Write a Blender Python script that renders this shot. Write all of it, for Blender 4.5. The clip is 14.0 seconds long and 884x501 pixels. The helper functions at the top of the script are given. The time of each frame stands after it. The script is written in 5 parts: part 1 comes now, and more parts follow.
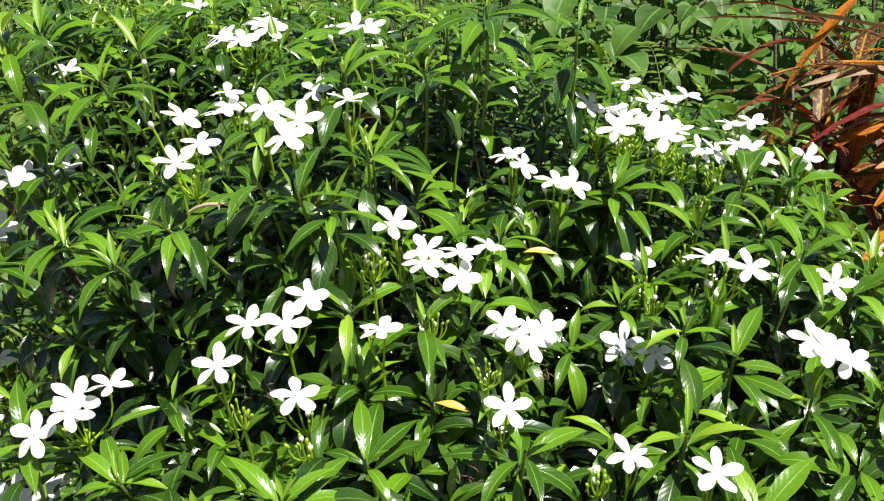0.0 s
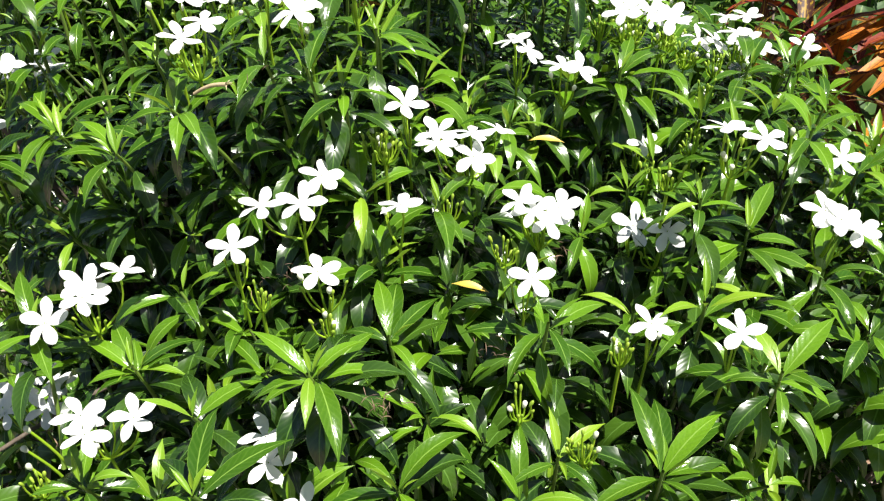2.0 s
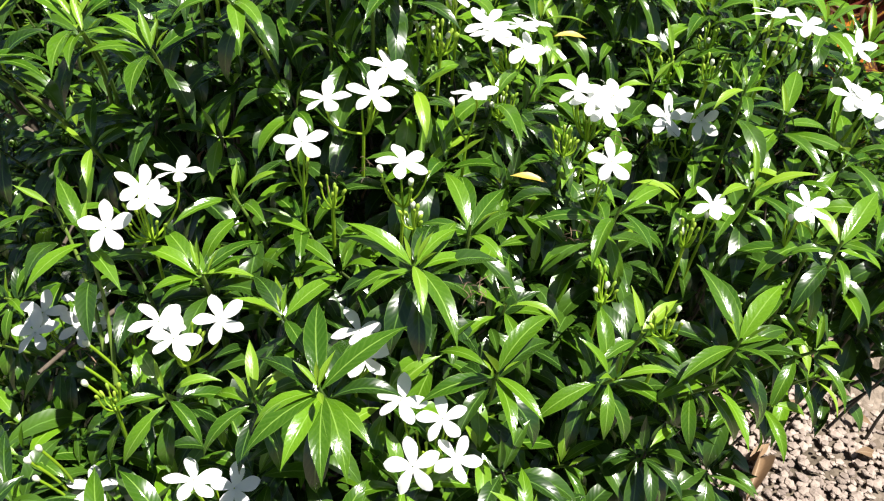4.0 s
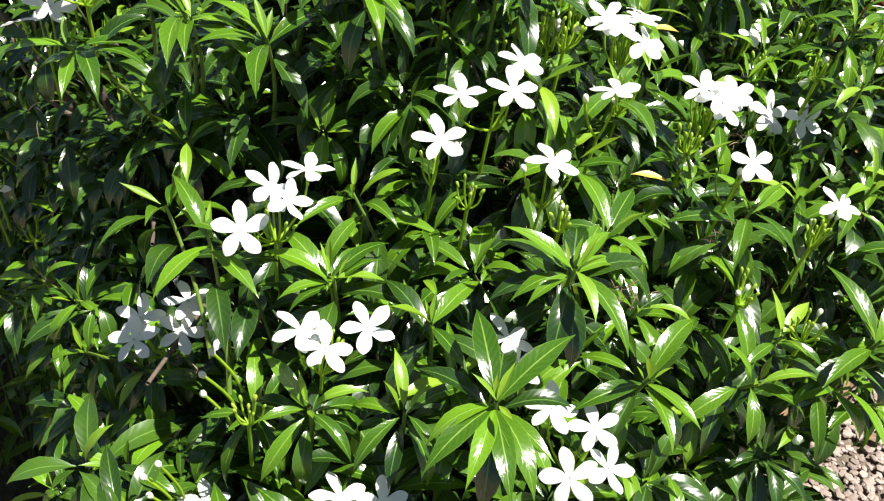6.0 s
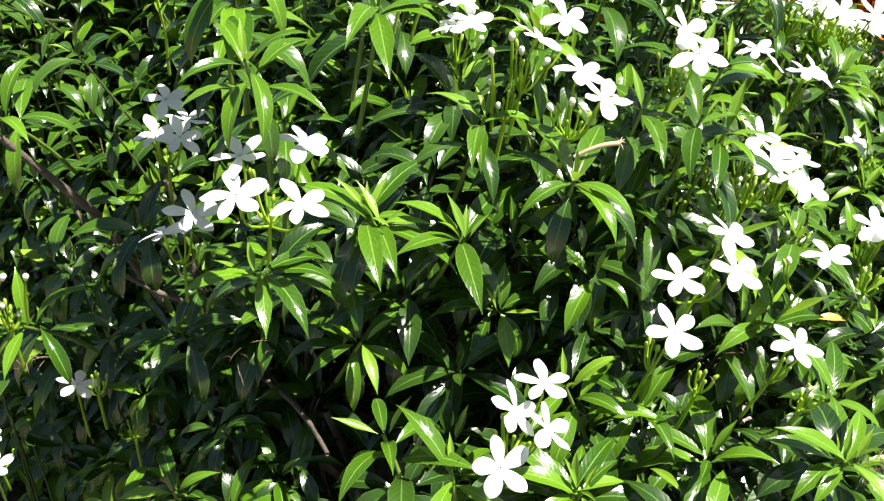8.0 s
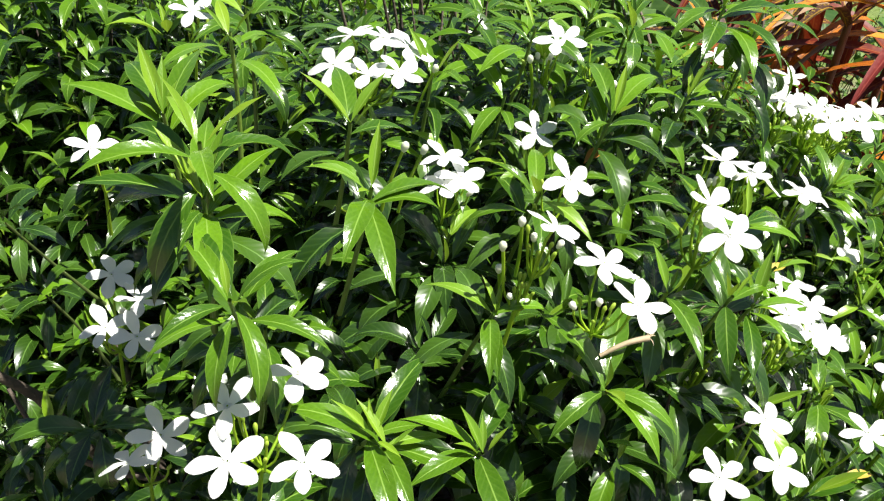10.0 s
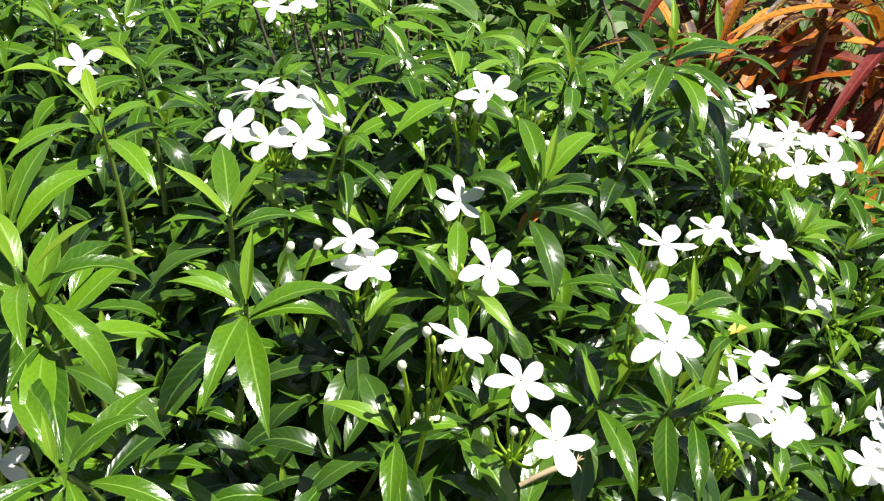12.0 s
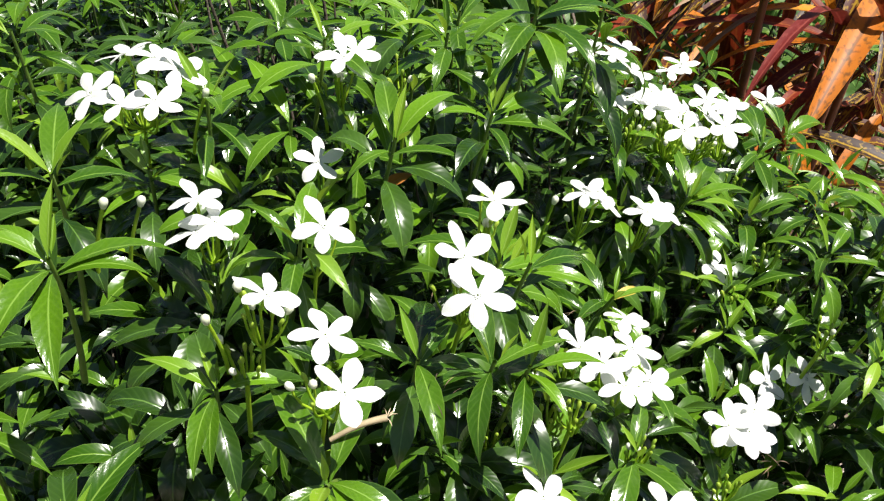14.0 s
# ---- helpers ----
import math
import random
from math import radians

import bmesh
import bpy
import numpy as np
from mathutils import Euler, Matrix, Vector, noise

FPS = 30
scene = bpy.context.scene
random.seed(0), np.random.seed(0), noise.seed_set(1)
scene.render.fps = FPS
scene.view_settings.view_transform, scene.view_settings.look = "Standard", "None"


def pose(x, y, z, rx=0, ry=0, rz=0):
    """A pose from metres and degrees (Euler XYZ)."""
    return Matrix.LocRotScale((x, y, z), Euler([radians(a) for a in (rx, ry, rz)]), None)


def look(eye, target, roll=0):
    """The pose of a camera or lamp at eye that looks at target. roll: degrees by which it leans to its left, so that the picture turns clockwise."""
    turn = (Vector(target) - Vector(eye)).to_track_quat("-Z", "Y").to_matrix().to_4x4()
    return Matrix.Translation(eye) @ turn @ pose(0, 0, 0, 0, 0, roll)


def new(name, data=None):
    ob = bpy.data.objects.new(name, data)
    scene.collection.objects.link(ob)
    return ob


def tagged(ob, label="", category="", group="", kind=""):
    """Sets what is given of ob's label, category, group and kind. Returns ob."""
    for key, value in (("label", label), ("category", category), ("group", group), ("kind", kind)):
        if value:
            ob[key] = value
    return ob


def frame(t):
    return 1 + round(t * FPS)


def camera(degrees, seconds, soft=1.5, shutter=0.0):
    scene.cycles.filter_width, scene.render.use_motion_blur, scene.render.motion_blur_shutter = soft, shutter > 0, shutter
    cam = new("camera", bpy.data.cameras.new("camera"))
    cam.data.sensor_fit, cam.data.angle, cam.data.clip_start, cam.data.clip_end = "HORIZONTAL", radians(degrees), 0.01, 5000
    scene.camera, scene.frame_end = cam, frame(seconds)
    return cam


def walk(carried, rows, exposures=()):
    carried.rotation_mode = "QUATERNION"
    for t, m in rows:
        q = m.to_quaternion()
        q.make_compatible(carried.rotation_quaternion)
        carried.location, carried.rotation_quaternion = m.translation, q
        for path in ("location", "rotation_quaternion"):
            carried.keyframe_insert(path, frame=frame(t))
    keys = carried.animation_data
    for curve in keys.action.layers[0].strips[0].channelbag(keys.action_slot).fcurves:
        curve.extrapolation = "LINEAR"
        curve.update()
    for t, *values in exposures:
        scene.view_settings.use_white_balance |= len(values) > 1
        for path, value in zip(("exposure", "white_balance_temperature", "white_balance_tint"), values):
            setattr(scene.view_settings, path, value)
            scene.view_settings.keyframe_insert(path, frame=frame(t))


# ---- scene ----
cam = camera(54.4, 14.0, soft=1.2)
PATH = [
    (0, (0.0462, 0.0284, 1.4569), (-0.0213, 1.7479, 0.4376), -1.55),
    (0.5, (0.0443, 0.0177, 1.4319), (-0.0165, 1.7309, 0.4018), -1.48),
    (1, (0.0400, 0.0085, 1.4152), (-0.0149, 1.7091, 0.3641), -1.61),
    (1.5, (0.0272, 0.0027, 1.4065), (-0.0120, 1.6884, 0.3309), -1.77),
    (2, (-0.0069, 0.0034, 1.4003), (0.0214, 1.6586, 0.2781), -1.03),
    (2.5, (-0.0551, -0.0032, 1.3910), (0.0360, 1.6155, 0.2199), -0.47),
    (2.7, (-0.0735, -0.0063, 1.3846), (0.0514, 1.6010, 0.2010), -0.04),
    (4.8, (-0.2486, 0.0173, 1.3587), (0.1593, 1.5176, 0.1007), 5.21),
    (5, (-0.2646, 0.0241, 1.3549), (0.1547, 1.5191, 0.0943), 5.61),
    (5.5, (-0.2979, 0.0425, 1.3502), (0.1446, 1.5300, 0.0886), 6.17),
    (6, (-0.3345, 0.0623, 1.3510), (0.1312, 1.5443, 0.0913), 6.56),
    (6.5, (-0.4042, 0.1075, 1.3800), (0.0896, 1.5837, 0.1244), 6.35),
    (7, (-0.5003, 0.1932, 1.4166), (0.0640, 1.6575, 0.1766), 5.06),
    (7.5, (-0.5383, 0.2318, 1.4132), (0.1027, 1.6691, 0.1789), 5.65),
    (7.7, (-0.5453, 0.2439, 1.4163), (0.1258, 1.6699, 0.1851), 5.73),
    (9.8, (-0.5509, 0.4190, 1.4714), (0.3350, 1.7387, 0.2576), 7.21),
    (10, (-0.5432, 0.4336, 1.4841), (0.3430, 1.7541, 0.2714), 6.88),
    (10.5, (-0.5183, 0.4709, 1.4940), (0.3694, 1.7801, 0.2701), 6.43),
    (11, (-0.4907, 0.4980, 1.5018), (0.3940, 1.7969, 0.2647), 6.40),
    (11.5, (-0.4584, 0.5065, 1.5071), (0.4273, 1.8002, 0.2654), 5.94),
    (12, (-0.4348, 0.5006, 1.5034), (0.4465, 1.7901, 0.2543), 5.58),
    (12.5, (-0.4076, 0.4846, 1.4898), (0.4573, 1.7773, 0.2325), 5.31),
    (13, (-0.3849, 0.4770, 1.4920), (0.4611, 1.7724, 0.2246), 4.95),
    (13.5, (-0.3534, 0.4516, 1.4954), (0.4821, 1.7497, 0.2237), 4.52),
    (14, (-0.3329, 0.4306, 1.4949), (0.4975, 1.7257, 0.2170), 4.20),
]
walk(cam, [(t, look(eye, target, roll)) for t, eye, target, roll in PATH], exposures=[(0, 1.04), (2.5, 1.25), (5, 1.27), (6, 1.31), (7.5, 1.54), (10, 1.20), (11, 1.11), (12.5, 1.03), (14, 0.96)])

# ---- world, sun, exposure ----
SUN_AZ, SUN_EL = 122.0, 68.0     # compass bearing of the sun (from +y towards +x) and height
world = bpy.data.worlds.new("sky")
scene.world = world
world.use_nodes = True
wn = world.node_tree
sky = wn.nodes.new("ShaderNodeTexSky")
sky.sky_type = "NISHITA"
sky.sun_disc = False
sky.sun_elevation, sky.sun_rotation = radians(SUN_EL), radians(SUN_AZ)
wn.nodes["Background"].inputs[1].default_value = 0.036
wn.links.new(sky.outputs[0], wn.nodes["Background"].inputs[0])
sun = new("sun", bpy.data.lights.new("sun", "SUN"))
sun.data.energy, sun.data.angle, sun.data.color = 5.0, radians(0.53), (1.0, 0.955, 0.88)
to_sun = Vector((math.sin(radians(SUN_AZ)) * math.cos(radians(SUN_EL)), math.cos(radians(SUN_AZ)) * math.cos(radians(SUN_EL)), math.sin(radians(SUN_EL))))
sun.matrix_world = look(to_sun * 20, (0, 0, 0))

rng = np.random.default_rng(7)


# ---- materials ----
class Nodes:
    """Short hand for a node material."""

    def __init__(self, name):
        self.mat = bpy.data.materials.new(name)
        self.mat.use_nodes = True
        self.tree = self.mat.node_tree
        self.bsdf = self.tree.nodes["Principled BSDF"]
        self.out = self.tree.nodes["Material Output"]

    def node(self, kind, **sets):
        n = self.tree.nodes.new(kind)
        for key, value in sets.items():
            n.inputs[key.replace("_", " ")].default_value = value
        return n

    def link(self, a, b):
        self.tree.links.new(a, b)

    def math(self, op, a, b=0.0, c=0.0):
        n = self.tree.nodes.new("ShaderNodeMath")
        n.operation = op
        for i, v in enumerate((a, b, c)):
            if isinstance(v, (int, float)):
                n.inputs[i].default_value = v
            else:
                self.link(v, n.inputs[i])
        return n.outputs[0]

    def mix(self, fac, a, b, blend="MIX"):
        n = self.tree.nodes.new("ShaderNodeMix")
        n.data_type, n.blend_type = "RGBA", blend
        for i, v in ((0, fac), (6, a), (7, b)):
            if isinstance(v, (int, float)):
                n.inputs[i].default_value = v
            elif isinstance(v, tuple):
                n.inputs[i].default_value = (*v, 1.0)
            else:
                self.link(v, n.inputs[i])
        return n.outputs[2]

    def noise(self, scale, detail=3.0, vector=None):
        n = self.node("ShaderNodeTexNoise", Scale=scale, Detail=detail)
        if vector is not None:
            self.link(vector, n.inputs["Vector"])
        return n.outputs["Fac"]

    def place(self):
        return self.tree.nodes.new("ShaderNodeTexCoord").outputs["Object"]

    def chance(self):
        """One random number for each piece, joined or not."""
        a = self.tree.nodes.new("ShaderNodeObjectInfo").outputs["Random"]
        b = self.tree.nodes.new("ShaderNodeNewGeometry").outputs["Random Per Island"]
        return self.math("FRACT", self.math("ADD", a, b))

    def ramp(self, fac, low, high):
        n = self.node("ShaderNodeMapRange", From_Min=low, From_Max=high)
        self.link(fac, n.inputs["Value"])
        return n.outputs[0]

    def bump(self, height, strength, distance):
        n = self.node("ShaderNodeBump", Strength=strength, Distance=distance)
        self.link(height, n.inputs["Height"])
        self.link(n.outputs[0], self.bsdf.inputs["Normal"])
        return n.outputs[0]

    def thin(self, colour, share):
        """Lets light through as a thin leaf does."""
        t = self.tree.nodes.new("ShaderNodeBsdfTranslucent")
        if isinstance(colour, tuple):
            t.inputs[0].default_value = (*colour, 1.0)
        else:
            self.link(colour, t.inputs[0])
        m = self.tree.nodes.new("ShaderNodeMixShader")
        m.inputs[0].default_value = share
        self.link(self.bsdf.outputs[0], m.inputs[1])
        self.link(t.outputs[0], m.inputs[2])
        self.link(m.outputs[0], self.out.inputs["Surface"])


def leaf_material(name, dark, light, rib, through_colour, share, rough, ribs=46.0, gloss=0.70):
    """A glossy leaf blade; the UV map runs across (u) and along (v) the blade."""
    m = Nodes(name)
    uv = m.tree.nodes.new("ShaderNodeSeparateXYZ")
    m.link(m.tree.nodes.new("ShaderNodeUVMap").outputs[0], uv.inputs[0])
    u, v = uv.outputs[0], uv.outputs[1]
    side = m.math("ABSOLUTE", m.math("SUBTRACT", u, 0.5))
    pick = m.chance()
    patch = m.noise(38.0, 3.0, m.place())
    tone = m.math("ADD", m.math("MULTIPLY", pick, 0.75), m.math("MULTIPLY", patch, 0.35))
    body = m.mix(m.math("POWER", m.ramp(tone, 0.1, 1.0), 1.7), dark, light)
    # side veins sweep forward from the midrib
    wave = m.math("SINE", m.math("MULTIPLY", m.math("SUBTRACT", v, m.math("MULTIPLY", side, 0.34)), ribs * 1.5))
    vein = m.math("MULTIPLY", m.ramp(wave, 0.2, 1.0), 0.07)
    body = m.mix(vein, body, rib)
    spine = m.math("SUBTRACT", 1.0, m.ramp(side, 0.012, 0.045))
    body = m.mix(m.math("MULTIPLY", spine, 0.75), body, rib)
    # paler rim, with the highlight along the margin put into its colour
    rim = m.math("MULTIPLY", m.ramp(side, 0.455, 0.495), 0.35)
    body = m.mix(rim, body, rib)
    back = m.mix(0.35, body, (0.10, 0.16, 0.055))
    m.link(body, m.bsdf.inputs["Base Color"])
    m.link(m.math("ADD", m.math("MULTIPLY", patch, 0.12), rough), m.bsdf.inputs["Roughness"])
    m.bsdf.inputs["Specular IOR Level"].default_value = gloss
    height = m.math("ADD", m.math("ADD", m.math("MULTIPLY", wave, 0.20), m.math("MULTIPLY", spine, -1.2)), m.math("MULTIPLY", m.noise(70.0, 2.0, m.place()), 0.8))
    m.bump(height, 0.22, 0.0006)
    m.thin(m.mix(0.5, back, through_colour), share)
    return m.mat


MAT_LEAF = leaf_material("leaf_mature", (0.022, 0.068, 0.004), (0.112, 0.238, 0.009), (0.20, 0.33, 0.055), (0.26, 0.52, 0.008), 0.14, 0.15, gloss=0.50)
# darker copy of the leaf colour, with the shade inside the shrub put in
MAT_LEAF_SHADED = leaf_material("leaf_shaded", (0.010, 0.031, 0.004), (0.050, 0.112, 0.009), (0.10, 0.20, 0.035), (0.12, 0.28, 0.008), 0.06, 0.18, gloss=0.66)
MAT_YOUNG = leaf_material("leaf_young", (0.11, 0.24, 0.008), (0.25, 0.40, 0.020), (0.34, 0.50, 0.12), (0.40, 0.58, 0.03), 0.28, 0.30)
MAT_VINE = leaf_material("leaf_vine", (0.026, 0.072, 0.012), (0.105, 0.205, 0.036), (0.20, 0.32, 0.08), (0.24, 0.46, 0.03), 0.28, 0.42, 20.0, 0.3)
MAT_WEED = leaf_material("leaf_weed", (0.055, 0.115, 0.014), (0.16, 0.255, 0.028), (0.24, 0.36, 0.09), (0.34, 0.50, 0.04), 0.34, 0.45, 20.0, 0.3)
MAT_YELLOW = leaf_material("leaf_yellowed", (0.46, 0.32, 0.035), (0.62, 0.48, 0.09), (0.62, 0.46, 0.15), (0.7, 0.45, 0.03), 0.25, 0.40)
MAT_RUST = leaf_material("leaf_rusty", (0.34, 0.12, 0.02), (0.55, 0.22, 0.04), (0.45, 0.24, 0.10), (0.6, 0.25, 0.03), 0.25, 0.45)
MAT_DEAD = leaf_material("leaf_dead", (0.13, 0.075, 0.035), (0.30, 0.19, 0.10), (0.30, 0.22, 0.13), (0.3, 0.16, 0.05), 0.12, 0.65)


def croton_material(name, base, second, spots, amount):
    m = Nodes(name)
    uv = m.tree.nodes.new("ShaderNodeUVMap").outputs[0]
    sep = m.tree.nodes.new("ShaderNodeSeparateXYZ")
    m.link(uv, sep.inputs[0])
    side = m.math("ABSOLUTE", m.math("SUBTRACT", sep.outputs[0], 0.5))
    body = m.mix(m.ramp(m.math("ADD", m.math("MULTIPLY", m.chance(), 0.8), m.math("MULTIPLY", m.noise(18.0, 3.0, m.place()), 0.5)), 0.2, 1.1), base, second)
    stretch = m.node("ShaderNodeMapping")
    stretch.inputs["Scale"].default_value = (5.0, 30.0, 1.0)
    m.link(uv, stretch.inputs["Vector"])
    fleck = m.ramp(m.noise(1.0, 2.0, stretch.outputs[0]), 0.52, 0.66)
    body = m.mix(m.math("MULTIPLY", fleck, amount), body, spots)
    spine = m.math("SUBTRACT", 1.0, m.ramp(side, 0.03, 0.08))
    body = m.mix(m.math("MULTIPLY", spine, 0.6), body, spots)
    m.link(body, m.bsdf.inputs["Base Color"])
    m.bsdf.inputs["Roughness"].default_value = 0.50
    m.bsdf.inputs["Specular IOR Level"].default_value = 0.3
    m.bump(m.noise(60.0, 2.0, m.place()), 0.25, 0.001)
    m.thin(m.mix(0.4, body, second), 0.22)
    return m.mat


MAT_CROTON_ORANGE = croton_material("croton_orange", (0.42, 0.11, 0.008), (0.62, 0.24, 0.02), (0.06, 0.035, 0.012), 0.7)
MAT_CROTON_RED = croton_material("croton_red", (0.070, 0.008, 0.006), (0.20, 0.024, 0.008), (0.30, 0.09, 0.02), 0.45)
MAT_CROTON_CRIMSON = croton_material("croton_crimson", (0.085, 0.008, 0.008), (0.19, 0.022, 0.016), (0.34, 0.08, 0.06), 0.30)
MAT_CROTON_DARK = croton_material("croton_dark", (0.030, 0.016, 0.010), (0.10, 0.022, 0.012), (0.48, 0.30, 0.02), 0.6)


def petal_material():
    m = Nodes("petal_white")
    uv = m.tree.nodes.new("ShaderNodeSeparateXYZ")
    m.link(m.tree.nodes.new("ShaderNodeUVMap").outputs[0], uv.inputs[0])
    side = m.math("ABSOLUTE", m.math("SUBTRACT", uv.outputs[0], 0.5))
    lines = m.math("SINE", m.math("MULTIPLY", side, 60.0))
    m.link(m.mix(m.noise(140.0, 2.0, m.place()), (0.82, 0.83, 0.81), (0.90, 0.90, 0.89)), m.bsdf.inputs["Base Color"])
    m.bsdf.inputs["Roughness"].default_value = 0.55
    m.bump(m.math("ADD", lines, m.noise(300.0, 2.0, m.place())), 0.25, 0.0003)
    m.thin((0.92, 0.93, 0.90), 0.38)
    return m.mat


def plain(name, low, high, rough, scale, bump=0.4, depth=0.001, share=0.0):
    m = Nodes(name)
    field = m.math("ADD", m.math("MULTIPLY", m.noise(scale, 4.0, m.place()), 0.7), m.math("MULTIPLY", m.chance(), 0.45))
    body = m.mix(m.ramp(field, 0.25, 0.85), low, high)
    m.link(body, m.bsdf.inputs["Base Color"])
    m.bsdf.inputs["Roughness"].default_value = rough
    m.bump(m.noise(scale * 3.0, 4.0, m.place()), bump, depth)
    if share:
        m.thin(body, share)
    return m.mat


MAT_PETAL = petal_material()
MAT_STALK = plain("green_stalk", (0.20, 0.38, 0.015), (0.38, 0.56, 0.03), 0.45, 90.0, 0.2, 0.0005, 0.35)
MAT_BUD = plain("bud_white", (0.62, 0.68, 0.46), (0.84, 0.85, 0.74), 0.5, 160.0, 0.2, 0.0004, 0.2)
MAT_BUD_GREEN = plain("bud_green", (0.22, 0.38, 0.03), (0.42, 0.56, 0.06), 0.45, 160.0, 0.2, 0.0004, 0.35)
MAT_STEM = plain("green_stem", (0.030, 0.045, 0.012), (0.075, 0.11, 0.025), 0.5, 80.0, 0.4, 0.001)
MAT_SHOOT = plain("shoot_stem", (0.06, 0.12, 0.015), (0.14, 0.22, 0.03), 0.45, 80.0, 0.3, 0.0008)
MAT_BARK = plain("grey_bark", (0.035, 0.026, 0.018), (0.12, 0.095, 0.070), 0.8, 60.0, 0.8, 0.003)
MAT_RED_STEM = plain("red_stem", (0.07, 0.018, 0.010), (0.22, 0.075, 0.03), 0.55, 50.0, 0.5, 0.002)
MAT_WITHER = plain("withered", (0.075, 0.050, 0.030), (0.27, 0.19, 0.115), 0.75, 120.0, 0.6, 0.001, 0.15)
MAT_STRAW = plain("straw", (0.38, 0.30, 0.17), (0.62, 0.52, 0.36), 0.7, 120.0, 0.5, 0.0006, 0.15)
MAT_PEBBLE = plain("pebble", (0.15, 0.115, 0.095), (0.37, 0.30, 0.255), 0.75, 70.0, 0.5, 0.002)


def ground_material():
    m = Nodes("gravel_soil")
    place = m.place()
    cell = m.node("ShaderNodeTexVoronoi", Scale=48.0)
    m.link(place, cell.inputs["Vector"])
    tint = m.tree.nodes.new("ShaderNodeSeparateColor")
    m.link(cell.outputs["Color"], tint.inputs[0])
    stone = m.mix(tint.outputs[0], (0.14, 0.105, 0.08), (0.34, 0.275, 0.225))
    soil = m.mix(m.noise(9.0, 5.0, place), (0.045, 0.034, 0.024), (0.16, 0.125, 0.085))
    body = m.mix(m.ramp(m.noise(1.6, 4.0, place), 0.36, 0.60), soil, stone)
    sep = m.tree.nodes.new("ShaderNodeSeparateXYZ")
    m.link(place, sep.inputs[0])
    # dark soil round the shrub's stems, with the shade under it painted in
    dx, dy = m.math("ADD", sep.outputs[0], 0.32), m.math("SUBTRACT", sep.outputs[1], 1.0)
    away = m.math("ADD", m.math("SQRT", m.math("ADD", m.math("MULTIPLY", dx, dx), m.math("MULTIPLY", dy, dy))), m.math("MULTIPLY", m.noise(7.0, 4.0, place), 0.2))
    shaded_soil = m.mix(m.noise(40.0, 4.0, place), (0.018, 0.013, 0.009), (0.060, 0.042, 0.026))
    body = m.mix(m.ramp(away, 0.95, 1.02), shaded_soil, body)
    green = m.mix(m.noise(14.0, 4.0, place), (0.05, 0.085, 0.014), (0.15, 0.20, 0.035))
    far = m.ramp(m.math("ADD", sep.outputs[1], m.math("MULTIPLY", m.noise(2.5, 4.0, place), 1.6)), 2.7, 3.3)
    body = m.mix(far, body, green)
    m.link(body, m.bsdf.inputs["Base Color"])
    m.bsdf.inputs["Roughness"].default_value = 0.85
    m.bump(m.math("SUBTRACT", m.noise(70.0, 4.0, place), cell.outputs["Distance"]), 0.8, 0.012)
    return m.mat


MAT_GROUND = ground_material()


# ---- mesh helpers ----
def mesh_of(name, verts, faces, mats, uvs=None, slots=None, smooth=True):
    """A mesh from arrays: vertices, quads or triangles, one UV a vertex, one material slot a face."""
    me = bpy.data.meshes.new(name)
    faces = np.asarray(faces, np.int32)
    k = faces.shape[1]
    me.vertices.add(len(verts))
    me.vertices.foreach_set("co", np.asarray(verts, np.float32).ravel())
    me.loops.add(faces.size)
    me.loops.foreach_set("vertex_index", faces.ravel())
    me.polygons.add(len(faces))
    me.polygons.foreach_set("loop_start", np.arange(0, faces.size, k, dtype=np.int32))
    if slots is not None:
        me.polygons.foreach_set("material_index", np.asarray(slots, np.int32))
    me.polygons.foreach_set("use_smooth", np.full(len(faces), smooth))
    if uvs is not None:
        layer = me.uv_layers.new(name="UVMap")
        layer.data.foreach_set("uv", np.asarray(uvs, np.float32)[faces.ravel()].ravel())
    for m in mats:
        me.materials.append(m)
    me.update(calc_edges=True)
    return me


def part(name, me, parent, label="", matrix=None, kind=""):
    ob = new(name, me)
    ob.parent = parent
    if matrix is not None:
        ob.matrix_local = matrix
    return tagged(ob, label=label, kind=kind)


def thing(name, at, label, category, group="", kind=""):
    ob = new(name)
    ob.empty_display_size = 0.05
    ob.location = at
    return tagged(ob, label=label, category=category, group=group, kind=kind)


BLADE_T = np.array([0.0, 0.06, 0.17, 0.30, 0.44, 0.58, 0.71, 0.83, 0.92, 1.0])
BLADE_S = np.array([-1.0, -0.52, 0.0, 0.52, 1.0])


def outline(t, kind):
    """Half width of a blade along its length, as a share of its length."""
    if kind == "lance":      # elliptic blade with a drawn-out tip
        return np.interp(t, (0, 0.06, 0.17, 0.30, 0.44, 0.58, 0.71, 0.83, 0.92, 1), (0.010, 0.022, 0.076, 0.120, 0.143, 0.136, 0.102, 0.056, 0.022, 0.002))
    if kind == "strap":
        return 0.050 * np.clip(np.sin(np.pi * t ** 0.62), 0, 1) ** 0.55 + 0.003
    return 0.44 * np.sin(np.pi * np.clip(t, 0, 1) ** 0.52) ** 0.8 + 0.004   # heart


